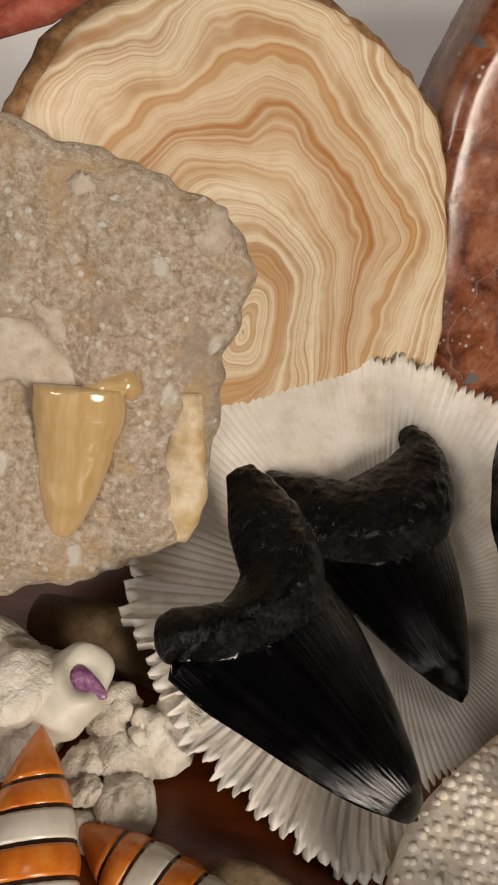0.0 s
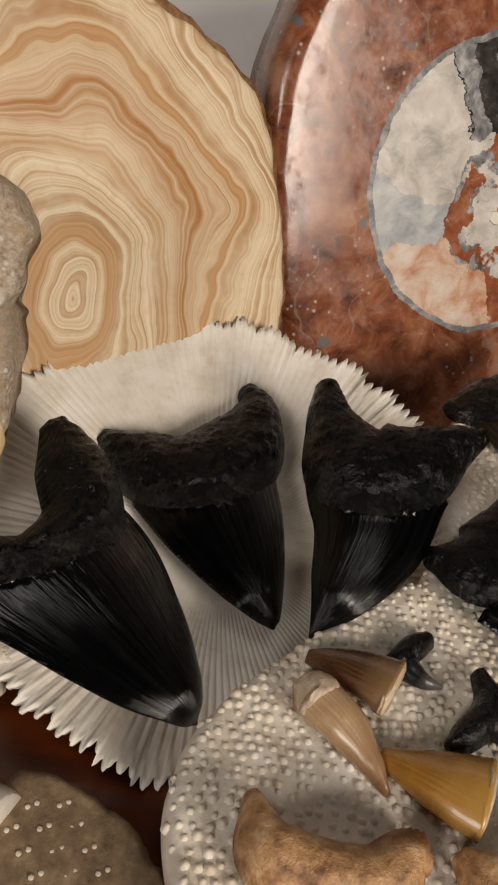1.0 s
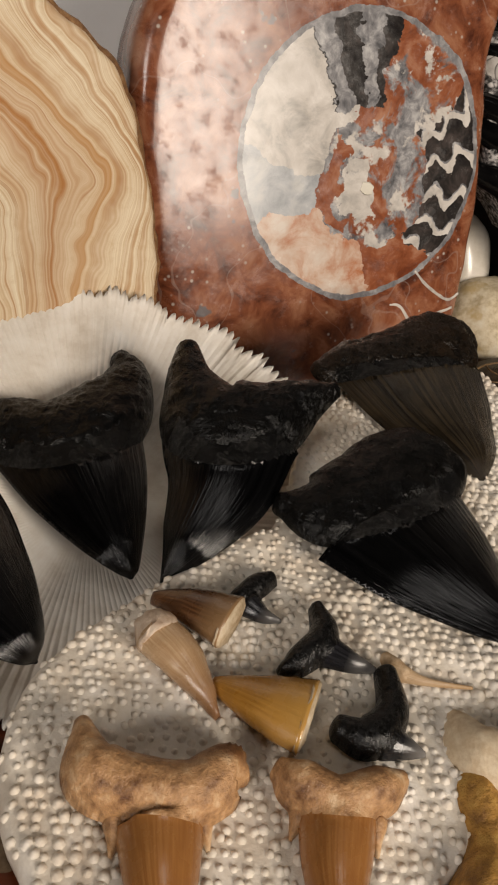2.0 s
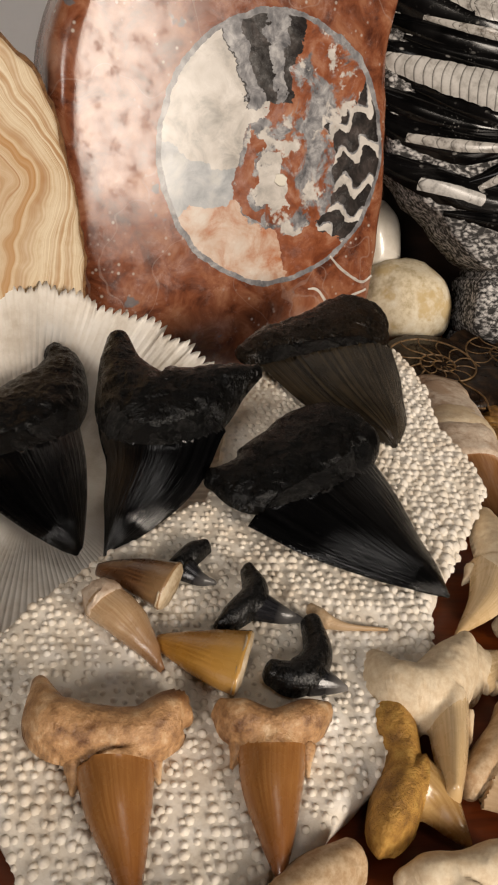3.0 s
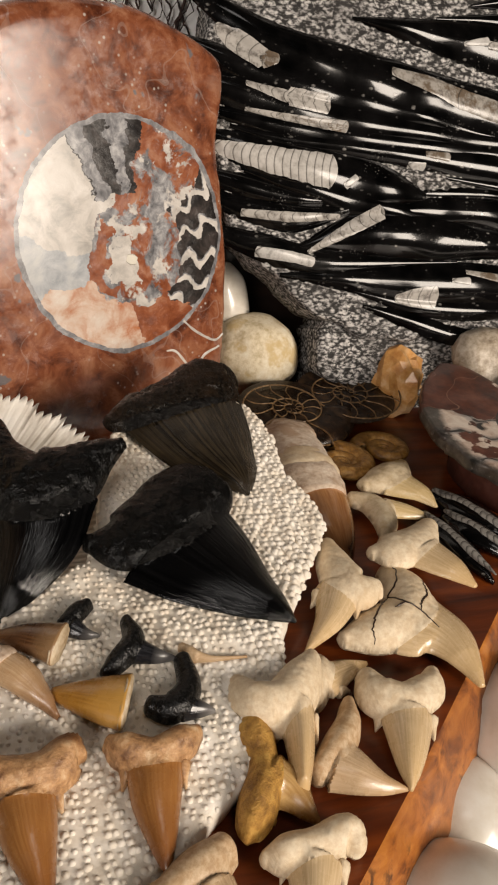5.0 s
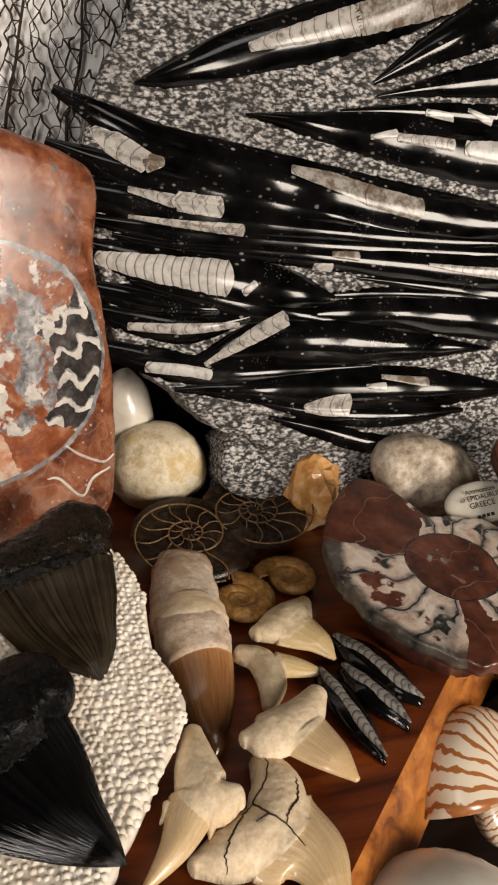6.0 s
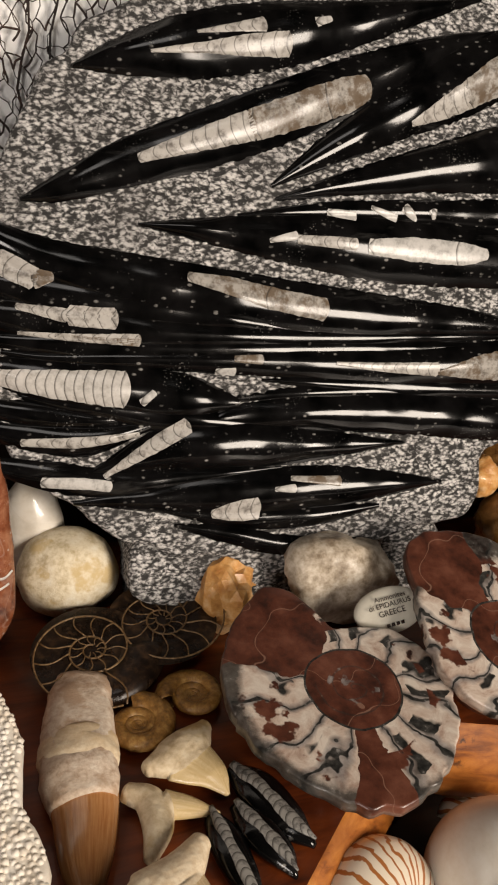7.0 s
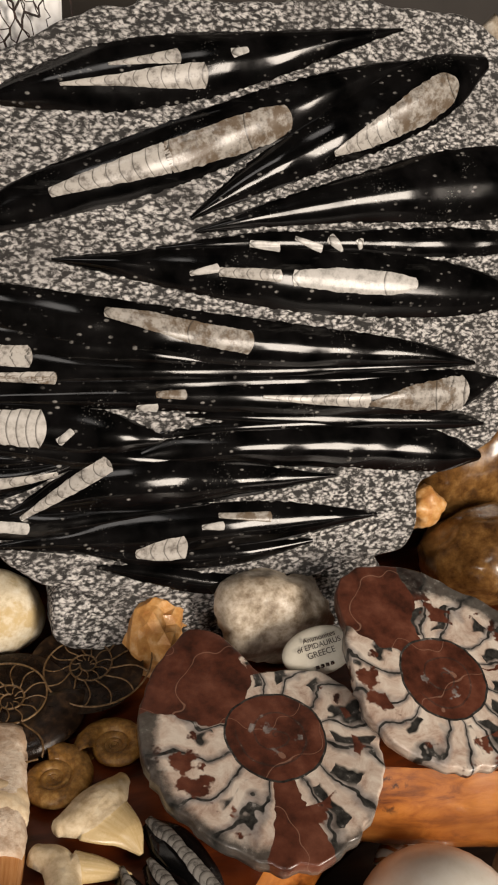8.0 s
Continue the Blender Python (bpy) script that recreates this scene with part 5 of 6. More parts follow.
# ---- fossil teeth: axis points and half widths in millimetres ----
tooth("black", "large glossy black fossil shark tooth lying in the mushroom coral", (0.0087, 0.1152, 0.0331), (0.358, -0.165, 0.919), 15,
      [(-18.0, 39.7, 4.0), (-10.0, 27.9, 9.4), (-4.2, 14.5, 9.6), (-9.6, 1.4, 7.0), (-17.6, -6.1, 6.3), (-24.6, -9.0, 5.3)],
      [(-11.2, 4.8, 25.0), (-0.2, -1.2, 23.1), (11.5, -9.2, 17.6), (21.2, -16.0, 11.8), (29.2, -21.0, 5.1), (31.7, -22.4, 0.7)])
tooth("black", "black fossil shark tooth with broad dull root on the mushroom coral", (0.0344, 0.1729, 0.0225), (0.05, -0.301, 0.952), 14,
      [(-34.8, 12.3, 4.4), (-23.5, 5.8, 11.8), (-7.3, 3.8, 15.4), (4.7, 15.7, 14.7), (9.4, 34.2, 8.0), (6.0, 43.5, 3.9)],
      [(-2.8, 1.2, 22.2), (5.5, -13.9, 17.2), (13.9, -28.9, 9.6), (19.1, -37.1, 3.7), (20.4, -39.5, 0.8)])
tooth("black", "black fossil shark tooth with craggy root on the coral", (0.077, 0.1601, 0.0362), (-0.057, -0.464, 0.884), 15,
      [(-13.6, 35.3, 3.6), (-11.4, 22.1, 8.1), (-3.4, 8.3, 16.3), (9.2, 10.2, 14.2), (21.6, 18.3, 7.6), (30.7, 23.2, 2.6)],
      [(1.0, 3.1, 19.5), (-1.0, -12.6, 14.7), (-7.1, -27.4, 8.3), (-11.8, -35.9, 2.5), (-13.5, -39.0, 0.6)])
tooth("black", "black pointed fossil shark tooth on the bumpy coral", (0.1291, 0.1376, 0.0274), (0.0, -0.25, 0.968), 12,
      [(-36.7, 7.7, 3.8), (-25.1, 7.0, 12.4), (-10.2, 15.2, 15.9), (2.8, 26.6, 16.0), (12.1, 25.5, 9.5)],
      [(-7.4, 7.1, 25.5), (3.2, -5.8, 19.9), (13.3, -17.3, 12.0), (21.8, -25.2, 5.6), (26.7, -29.6, 0.9)])
tooth("blackbrown", "black fossil shark tooth with brownish striped crown", (0.1455, 0.2165, 0.0374), (0.0, -0.2, 0.98), 14,
      [(-37.1, -0.7, 5.0), (-25.2, 4.8, 11.6), (-5.3, 13.7, 14.9), (11.4, 27.4, 16.5), (17.2, 31.1, 9.9)],
      [(-5.5, 4.1, 28.5), (0.9, -19.5, 20.8), (7.4, -35.2, 11.7), (11.3, -45.2, 1.4)])
tooth("amber", "large brown fossil shark tooth with knobbly tan root on coral", (0.0700, 0.0610, 0.0109), (0.000, -0.180, 0.984), 13,
      [(-18.4, 20.1, 2.1), (-14.5, 10.4, 6.4), (-4.8, 7.6, 6.3), (4.3, 7.7, 6.4), (11.3, 12.3, 5.6), (14.3, 12.1, 1.9)],
      [(-1.1, 1.9, 8.3), (0.2, -7.3, 6.6), (1.8, -15.2, 4.2), (3.1, -22.6, 1.8), (3.9, -26.9, 0.3)])
tooth("amber", "brown fossil shark tooth with small side cusps on coral", (0.1023, 0.0619, 0.0110), (0.000, -0.180, 0.984), 12,
      [(-11.2, 13.1, 2.2), (-7.3, 10, 4.9), (0.1, 7.3, 4.8), (8.5, 10, 4.7), (13.1, 12.2, 2.2)],
      [(0.1, 4.9, 7.8), (-0.8, -4.1, 6.5), (-0.8, -12.6, 4.1), (-0.8, -18.6, 1.9), (-0.9, -22, 0.4)])
tooth("gold", "golden fossil shark tooth with curved grainy root", (0.1328, 0.0601, 0.001), (0.0, 0.0, 1.0), 16,
      [(-1.5, 23.4, 3.4), (0.2, 16.0, 6.7), (0.4, 5.0, 5.0), (-3.7, -4.3, 5.7), (-7.7, -10.5, 4.0), (-9.2, -13.2, 1.2)],
      [(2.2, 2.0, 8.3), (6.9, -1.9, 6.1), (9.8, -6.8, 3.3), (12.5, -11.1, 0.5)])
tooth("pale", "pale fossil shark tooth with curled chalky root", (0.1425, 0.083, 0.0064), (0.0, 0.0, 1.0), 17,
      [(-10.6, 10.0, 3.4), (-7.9, 0.8, 7.4), (0.4, -1.3, 8.0), (9.7, 7.0, 7.3), (16.6, 15.6, 3.8)],
      [(5.3, -3.9, 5.6), (2.4, -15.8, 4.1), (-0.6, -26.2, 2.2)])
tooth("pale", "pale fossil tooth lying behind a curled one", (0.1659, 0.0984, 0.0), (0.0, 0.0, 1.0), 11,
      [(-12.1, -12.9, 1.9), (-9.0, -7.6, 5.4), (-1.9, 2.5, 5.0), (0.5, 8.7, 2.1)],
      [(-3.3, -1.0, 7.5), (7.8, 3.6, 4.6), (18.0, 6.7, 0.7)])
tooth("brown", "brown and beige fossil shark tooth on the board", (0.1621, 0.0671, 0.0), (0.0, 0.0, 1.0), 12,
      [(6.1, 18.8, 2.5), (2.4, 10.3, 4.5), (-4.6, 2.7, 5.0), (-13.0, -4.2, 3.2)],
      [(-5.1, -1.4, 10.0), (0.3, -5.7, 7.2), (6.2, -9.3, 3.7), (12.9, -11.6, 0.6)])
tooth("pale", "beige fossil shark tooth with two lobed root", (0.1852, 0.0793, 0.0), (0.0, 0.0, 1.0), 12,
      [(-6.2, 17.2, 3.7), (-5.4, 8.0, 7.7), (2.4, 4.5, 6.9), (12.3, 8.0, 6.1), (17.3, 14.4, 3.1)],
      [(0.6, 0.1, 8.9), (-3.2, -9.5, 6.6), (-7.0, -18.6, 3.6), (-9.1, -24.3, 0.6)])
tooth("pale", "cream fossil shark tooth with broad chalky root", (0.1384, 0.0354, 0.0000), (0.000, 0.000, 1.000), 12,
      [(-11.3, 6.9, 2.1), (-6.3, 6.3, 5), (2.4, 6.5, 5.1), (11.5, 7.8, 5.8), (14.1, 4.7, 3.2)],
      [(1, 2.9, 7.8), (-1.8, -5.1, 5.5), (-4.1, -12.7, 2.7), (-5.5, -17.4, 0.5)])
tooth("brown", "large beige fossil tooth with streaked crown", (0.1106, 0.0323, 0.0000), (0.000, 0.000, 1.000), 14,
      [(-16.5, 5.4, 2.4), (-9.4, 4.5, 5.3), (-0.7, 8.8, 6.5), (6.5, 13.2, 4.6)],
      [(-1.1, 2.8, 9.8), (2.3, -4.9, 6.9), (6.2, -12.7, 4.1), (8.9, -20.1, 0.6)])
tooth("pale", "small cream fossil shark tooth standing against coral", (0.1808, 0.13, 0.0095), (0.0, 0.0, 1.0), 12,
      [(6.1, 27.1, 3.9), (4.4, 11.6, 8.1), (5.7, -0.9, 9.5), (14.6, -1.7, 4.5)],
      [(0.3, -0.9, 8.8), (-8.6, -13.9, 5.1), (-21.3, -25.6, 0.6)])
cracked_tooth = tooth("pale", "cracked beige fossil shark tooth on the board", (0.2067, 0.1164, 0.0), (0.0, 0.0, 1.0), 14,
      [(4.1, 30.7, 5.2), (5.3, 17.6, 9.9), (-0.7, 5.0, 10.4), (-15.9, -1.1, 9.8), (-28.4, -2.6, 3.6)],
      [(2.2, 1.5, 19.3), (9.4, -6.9, 12.9), (11.9, -18.3, 6.4), (12.5, -28.6, 1.5)])
tooth("pale", "white rooted fossil shark tooth on the board", (0.2266, 0.1496, 0.0082), (0.0, 0.0, 1.0), 10,
      [(12.5, 18.7, 4.3), (1.5, 7.9, 8.6), (-13.0, 1.9, 9.7), (-21.5, 2.6, 3.8)],
      [(0.7, 0.3, 11.6), (7.5, -11.2, 7.6), (12.5, -20.3, 1.6)])
tooth("cream", "yellowish cream fossil shark tooth", (0.2458, 0.2092, 0.0037), (0.0, 0.0, 1.0), 10,
      [(9.8, 17.1, 3.7), (1.8, 9.3, 8.8), (-9.0, 2.5, 9.2), (-19.0, 0.2, 4.1)],
      [(-1.5, 1.2, 13.3), (6.4, -8.6, 7.8), (10.6, -18.1, 1.4)])
tooth("cream", "small forked cream fossil tooth", (0.2303, 0.1875, 0.0023), (0.0, 0.0, 1.0), 9,
      [(-13.1, 13.3, 4.6), (-5.3, 7.3, 6.5), (-4.3, -4.5, 6.3), (-9.7, -17.6, 2.8)],
      [(0.0, 4.8, 7.3), (9.9, 1.4, 5.2), (21.0, -3.3, 0.9)])
tooth("smallblack", "small black fossil tooth with grey tip on coral", (0.0876, 0.1175, 0.0212), (0.000, -0.180, 0.984), 6,
      [(2.8, 6.8, 2.2), (-0.8, 4.1, 3.2), (-5.3, -0.6, 2.7)],
      [(-2.6, -1.4, 3.8), (1, -4, 2.3), (5, -5, 0.6)])
tooth("smallblack", "small black forked fossil tooth on coral", (0.1027, 0.1043, 0.0188), (0.000, -0.180, 0.984), 8,
      [(-1.4, 11.8, 1.9), (-0.2, 3.6, 3.8), (-6.4, -3.7, 3.4), (-10.2, -6.5, 1.6)],
      [(0.6, 0.2, 4.5), (6.2, -2.1, 2.8), (11.5, -3.3, 0.7)])
tooth("smallblack", "small glossy black curved fossil tooth", (0.1146, 0.0867, 0.0156), (0.000, -0.180, 0.984), 8,
      [(1.6, 13, 2.7), (1.8, 3.4, 3.9), (-4.3, -3, 4.7), (-10.3, -1.5, 3.2)],
      [(-0.7, -2.8, 4.9), (3.9, -4, 2.9), (7.9, -5, 0.7)])
tooth("brown", "tiny thin brown fossil tooth on coral", (0.1235, 0.1013, 0.0182), (0.000, -0.180, 0.984), 4,
      [(-6.4, 3.9, 1.5), (-4.6, 1.2, 2.6), (-2.7, -0.6, 2.2)],
      [(-2.6, -0.3, 2.3), (3.1, -1.8, 1.1), (13.2, -2.4, 0.4)])
cone_tooth("brown", "brown conical fossil tooth broken at its base", (0.0714, 0.1120, 0.0202), (0.000, -0.180, 0.984), 10,
           [(-9.5, 3.6, 1.5), (-2.6, 1.3, 4.1), (3.1, -1, 5.9), (9.1, -3.9, 7.3)])
cone_tooth("tan", "tan ridged fossil tooth on coral", (0.0693, 0.0969, 0.0174), (0.000, -0.180, 0.984), 9,
           [(-9.7, 6.3, 3.2), (-5.9, 7.5, 5.4), (0.3, 1.8, 5.1), (5.7, -5, 2.9), (9.5, -10.5, 0.7)])
cone_tooth("amber", "amber conical fossil tooth on coral", (0.0872, 0.0902, 0.0162), (0.000, -0.180, 0.984), 10,
           [(-9.9, 4.2, 1.6), (-3.5, 1.3, 4.5), (3.1, -1.5, 7.1), (10.3, -4, 8.9)])
cone_tooth("spino", "long fossil reptile tooth with pale root and brown crown", (0.1993, 0.2002, 0.0000), (0.000, 0.000, 1.000), 20,
           [(7.0, 62.5, 13.2), (3.1, 44.3, 15.0), (-0.4, 10.4, 16.2), (0.1, -4.9, 13.4), (-2, -26.4, 10), (-3.1, -40.9, 4.8), (-5.1, -47.8, 0.8)])
cone_tooth("belemnite", "slim polished black fossil cone with pale chambers", (0.2734, 0.1834, -0.0000), (0.000, 0.000, 1.000), 8,
           [(-11.1, 21.6, 4.0), (-4, 8.7, 9.0), (4, -9.7, 7.8), (11.1, -20.6, 1.2)])
cone_tooth("belemnite", "slim polished black fossil cone with pale chambers", (0.2663, 0.1687, 0.0000), (0.000, 0.000, 1.000), 8,
           [(-7.5, 18.5, 2.8), (-2.5, 5.1, 7.8), (3.5, -7.3, 5.8), (6.6, -16.4, 0.8)])
cone_tooth("belemnite", "slim polished black fossil cone with pale chambers", (0.2520, 0.1634, 0.0000), (0.000, 0.000, 1.000), 8,
           [(-3.9, 23.2, 2.5), (-1.9, 9.2, 6.9), (1.2, -8.6, 5.9), (4.6, -23.8, 0.7)])

# ---- open cracks across the weathered root of one tooth ----
def crack_lines(ob, lines):
    """Dark open cracks that follow the surface of a tooth: lines of x, y in mm."""
    verts, faces = [], []
    for child in ob.children:
        base = len(verts)
        verts += [v.co.copy() for v in child.data.vertices]
        faces += [tuple(base + k for k in f.vertices) for f in child.data.polygons]
    tree = BVHTree.FromPolygons(verts, faces)
    for line in lines:
        fine, _ = curve_through([(x, y, 0) for x, y in line], 30)
        pts = []
        for x, y, _ in fine:
            hit = tree.ray_cast(Vector((x / 1000 + noise.noise((x, y, 1.0)) * 0.0008, y / 1000, 0.1)), Vector((0, 0, -1)))[0]
            if hit:
                pts.append(hit + Vector((0, 0, 0.00005)))
        if len(pts) > 4:
            part("crack", tube(pts, 0.00042, 6, [0.35 + 0.65 * math.sin(math.pi * (i + 0.5) / len(pts)) for i in range(len(pts))]), M["shell_dark"], ob, "open dark crack")


crack_lines(cracked_tooth, [[(4, 31), (3, 23), (-1, 16), (-6, 11), (-3, 4), (2, 0), (6, -7)], [(-6, 11), (-13, 4), (-19, -4), (-20, -9)], [(11, 17), (9, 9), (4, 4), (2, 0)], [(-3, 4), (-8, 2)]])

# ---- coiled shells ----
def coil(R, turns=3.0, b=0.17, fat=0.42, pitch=0.0, flat=1.0, ribs=0, rib=0.0, around=18, per=44, grow=0.0):
    """A spiral tube of outer radius R (m), whose apex rises by pitch."""
    bm = bmesh.new()
    uv = bm.loops.layers.uv.new("UVMap")
    n = int(per * turns)
    rings, tex = [], {}
    for i in range(n + 1):
        th = 2 * math.pi * turns * i / n
        out = R * math.exp(-b * (2 * math.pi * turns - th))
        rho = fat * out * (1 + (rib * math.sin(th * ribs) if ribs else 0))
        mid, z = out - fat * out, pitch * (R - out)
        ring = []
        for j in range(around):
            a = 2 * math.pi * j / around
            rr = mid + rho * math.cos(a)
            v = bm.verts.new((rr * math.cos(th), rr * math.sin(th), z + rho * math.sin(a) * flat))
            tex[v] = (th, math.sin(a))
            ring.append(v)
        rings.append(ring)
    for p, q in zip(rings, rings[1:]):
        for j in range(around):
            f = bm.faces.new((p[j], p[(j + 1) % around], q[(j + 1) % around], q[j]))
            for loop in f.loops:
                loop[uv].uv = tex[loop.vert]
    inner = [bm.verts.new(v.co * 0.985) for v in rings[-1]]
    deep = [bm.verts.new(sum((w.co for w in rings[-6]), Vector()) / around + (v.co - sum((w.co for w in rings[-1]), Vector()) / around) * 0.5) for v in rings[-1]]
    for p, q in ((rings[-1], inner), (inner, deep)):
        for j in range(around):
            bm.faces.new((p[j], p[(j + 1) % around], q[(j + 1) % around], q[j]))
    bm.faces.new(deep)
    bm.faces.new(rings[0])
    return bm


def aim(origin, normal, turn=0.0):
    return seat(origin, normal, turn)


# ---- small ammonites ----
def dark_ammonite(origin, normal, R, turn, label):
    ob = thing("cut_ammonite", seat(origin, normal, turn), label, "ammonite", "small cut ammonites")
    part("shell", coil(R, 2.8, 0.15, 0.34, 0, 0.5, per=60), M["amb_dark"], ob)
    face = bmesh.new()
    bmesh.ops.create_circle(face, cap_ends=True, segments=48, radius=R * 0.78)
    bmesh.ops.translate(face, vec=(0, 0, R * 0.10), verts=face.verts)
    part("cut_face", face, M["amb_dark"], ob)
    pts = []
    for i in range(150):
        th = 2 * math.pi * 2.6 * i / 149
        r = R * math.exp(-0.15 * (2 * math.pi * 2.6 - th)) * 0.97
        pts.append((r * math.cos(th), r * math.sin(th), R * (0.13 + 0.02 * r / R)))
    part("spiral_line", tube(pts, R * 0.013, 6), M["amb_rib"], ob)
    for i in range(26):
        th = 2 * math.pi * (2.6 - i * 0.068 * (1 + 0.01 * i))
        r1 = R * math.exp(-0.15 * (2 * math.pi * 2.6 - th)) * 0.97
        r0 = r1 * math.exp(-0.15 * 2 * math.pi)
        arc = []
        for q in range(7):
            f = q / 6
            r = r0 + (r1 - r0) * f
            w = th + 0.16 * math.sin(f * math.pi) + 0.05 * f
            arc.append((r * math.cos(w), r * math.sin(w), R * 0.145))
        part("septum", tube(arc, R * 0.012 * (0.5 + 0.5 * r1 / R), 5), M["amb_rib"], ob)
    return ob


dark_ammonite((0.212, 0.277, 0.012), (0.0, -0.15, 0.98), 0.037, 70, "dark brown cut ammonite half with curved chamber walls")
dark_ammonite((0.249, 0.290, 0.014), (0.0, -0.15, 0.98), 0.036, 170, "dark brown cut ammonite half with curved chamber walls")
for x, y, r, turn in ((0.2275, 0.2360, 0.0205, 95), (0.2560, 0.2480, 0.0195, 190)):
    ob = thing("small_ammonite", seat((x, y, 0.005), (0, 0, 1), turn), "small golden brown ribbed ammonite on the board", "ammonite", "small golden ammonites")
    part("shell", coil(r, 6.0, 0.10, 0.29, 0, 0.8, 15, 0.03, 14, 36), M["pyrite"], ob)


# ---- cut ammonite discs ----
M["section_a"] = cut_section("section_a", (7.5, 7.0), 21.0, 46.0, 14, (1.66, 2.75), (-2.0, -1.45))
M["section_b"] = cut_section("section_b", (1.5, -3.0), 20.0, 42.0, 14, (1.5, 2.4), (-0.03, 0.0))


def cut_ammonite(material, origin, normal, outline):
    ob = thing("cut_ammonite", seat(origin, normal), "polished cut ammonite of dark red stone with white chambers", "ammonite", "large cut ammonites")
    low = plate([(x * 0.6, y * 0.6) for x, y in outline], (0, 0), 26, 80, 4, 2.0, 0.6, 0.01, 1.0)
    bmesh.ops.translate(low, vec=(0, 0, 0.0045), verts=low.verts)
    part("back", low, M["jasper_dark"], ob, "rough dark outer shell")
    bm = plate(outline, (0, 0), 6, 140, 12, 1.2, 0.1, 0.01, 1.6)
    bmesh.ops.translate(bm, vec=(0, 0, 0.010), verts=bm.verts)
    part("body", bm, material, ob)
    return ob


# ---- cut ammonites ----
cut_a = cut_ammonite(M["section_a"], (0.3096, 0.2028, 0.0231), (0.000, -0.130, 0.991),
    [(-11.8, 75.3), (-1.3, 70.0), (7.2, 51.7), (10.5, 40.6), (22.7, 39.6), (38.3, 36.1), (49.2, 21.8), (51.8, 0.9), (48.4, -14.1), (35.2, -32.9), (18.6, -45.1), (3.3, -48.7), (-9.0, -46.6), (-23.0, -36.5), (-37.8, -19.3), (-47.2, 2.6), (-47.9, 24.4), (-38.8, 46.7), (-25.0, 64.1)])
cut_b = cut_ammonite(M["section_b"], (0.3982, 0.2186, 0.0347), (0.000, -0.301, 0.954),
    [(-38.7, 8.2), (-33.5, 31.5), (-27.4, 57.4), (-13.4, 64.1), (16.8, 57.0), (31.0, 42.5), (48.6, 25.2), (51.4, 2.4), (36.0, -26.6), (15.5, -42.5), (-3.4, -45.8), (-23.5, -37.7), (-34.7, -27.8), (-40.9, -5.5)])

# ---- pebbles and stones ----
pebble("round_pebble", (0.206, 0.332, 0.024), (27, 22, 25), M["pebble_cream"], "rounded cream fossil urchin pebble with yellow stains", rough=0.08)
pebble("calcite_crystal", (0.286, 0.302, 0.018), (18, 15, 22), M["calcite"], "rough orange calcite crystal lump", "crystal", 0.35, 0.5, (0, 10, 20), facets=3)
pebble("banded_pebble", (0.346, 0.294, 0.030), (30, 21, 24), M["pebble_band"], "grey and cream banded pebble beside the slab", rough=0.3, grain=0.9, turn=(0, 18, 10), squash=2.6)
pebble("brown_stone", (0.508, 0.322, 0.026), (50, 34, 28), M["stone_brown"], "smooth olive brown polished stone", "stone", 0.12, turn=(0, -6, 0))
pebble("brown_stone", (0.525, 0.385, 0.058), (62, 32, 60), M["stone_brown"], "large dark brown stone behind others", "stone", 0.2)
pebble("rusty_stone", (0.463, 0.340, 0.054), (13, 11, 13), M["calcite"], "small rusty orange stone", "stone", 0.3)
pebble("grey_stone", (0.54, 0.455, 0.155), (75, 30, 160), M["pebble_band"], "tall pale rough stone behind the slab", "stone", 0.25, 0.4)
pebble("white_pebble", (0.190, 0.352, 0.036), (17, 15, 37), M["shell_white"], "smooth white shell dome between the slabs", "shell", 0.06)

note = thing("inscribed_pebble", seat((0.354, 0.249, 0.0385), (-0.12, -0.62, 0.78), 6), "flat cream souvenir pebble with handwritten lines", "pebble")
bm = bmesh.new()
bmesh.ops.create_icosphere(bm, subdivisions=4, radius=1)
for v in bm.verts:
    v.co = Vector((v.co.x * 0.0185, v.co.y * 0.0115, v.co.z * 0.0045))
note_body = part("body", bm, M["pebble_white"], note)
for k, (line, size, dy, dx) in enumerate((("Ammonites", 0.0036, 0.0042, -0.0075), ("of EPIDAURUS", 0.0036, 0.0008, -0.0115), ("GREECE", 0.0040, -0.0032, -0.0075))):
    text = bpy.data.curves.new("writing", "FONT")
    text.body, text.size, text.extrude = line, size, 0.00008
    ob = new("writing", text)
    ob.parent = note_body
    ob.matrix_basis = pose(dx, dy, 0.0046)
    text.materials.append(M["shell_dark"])
for k in range(4):
    part("written_bar", box(-0.005 + k * 0.0025, -0.0035 + k * 0.0025, -0.0085, -0.0070, 0.0032, 0.0042), M["shell_dark"], note_body)

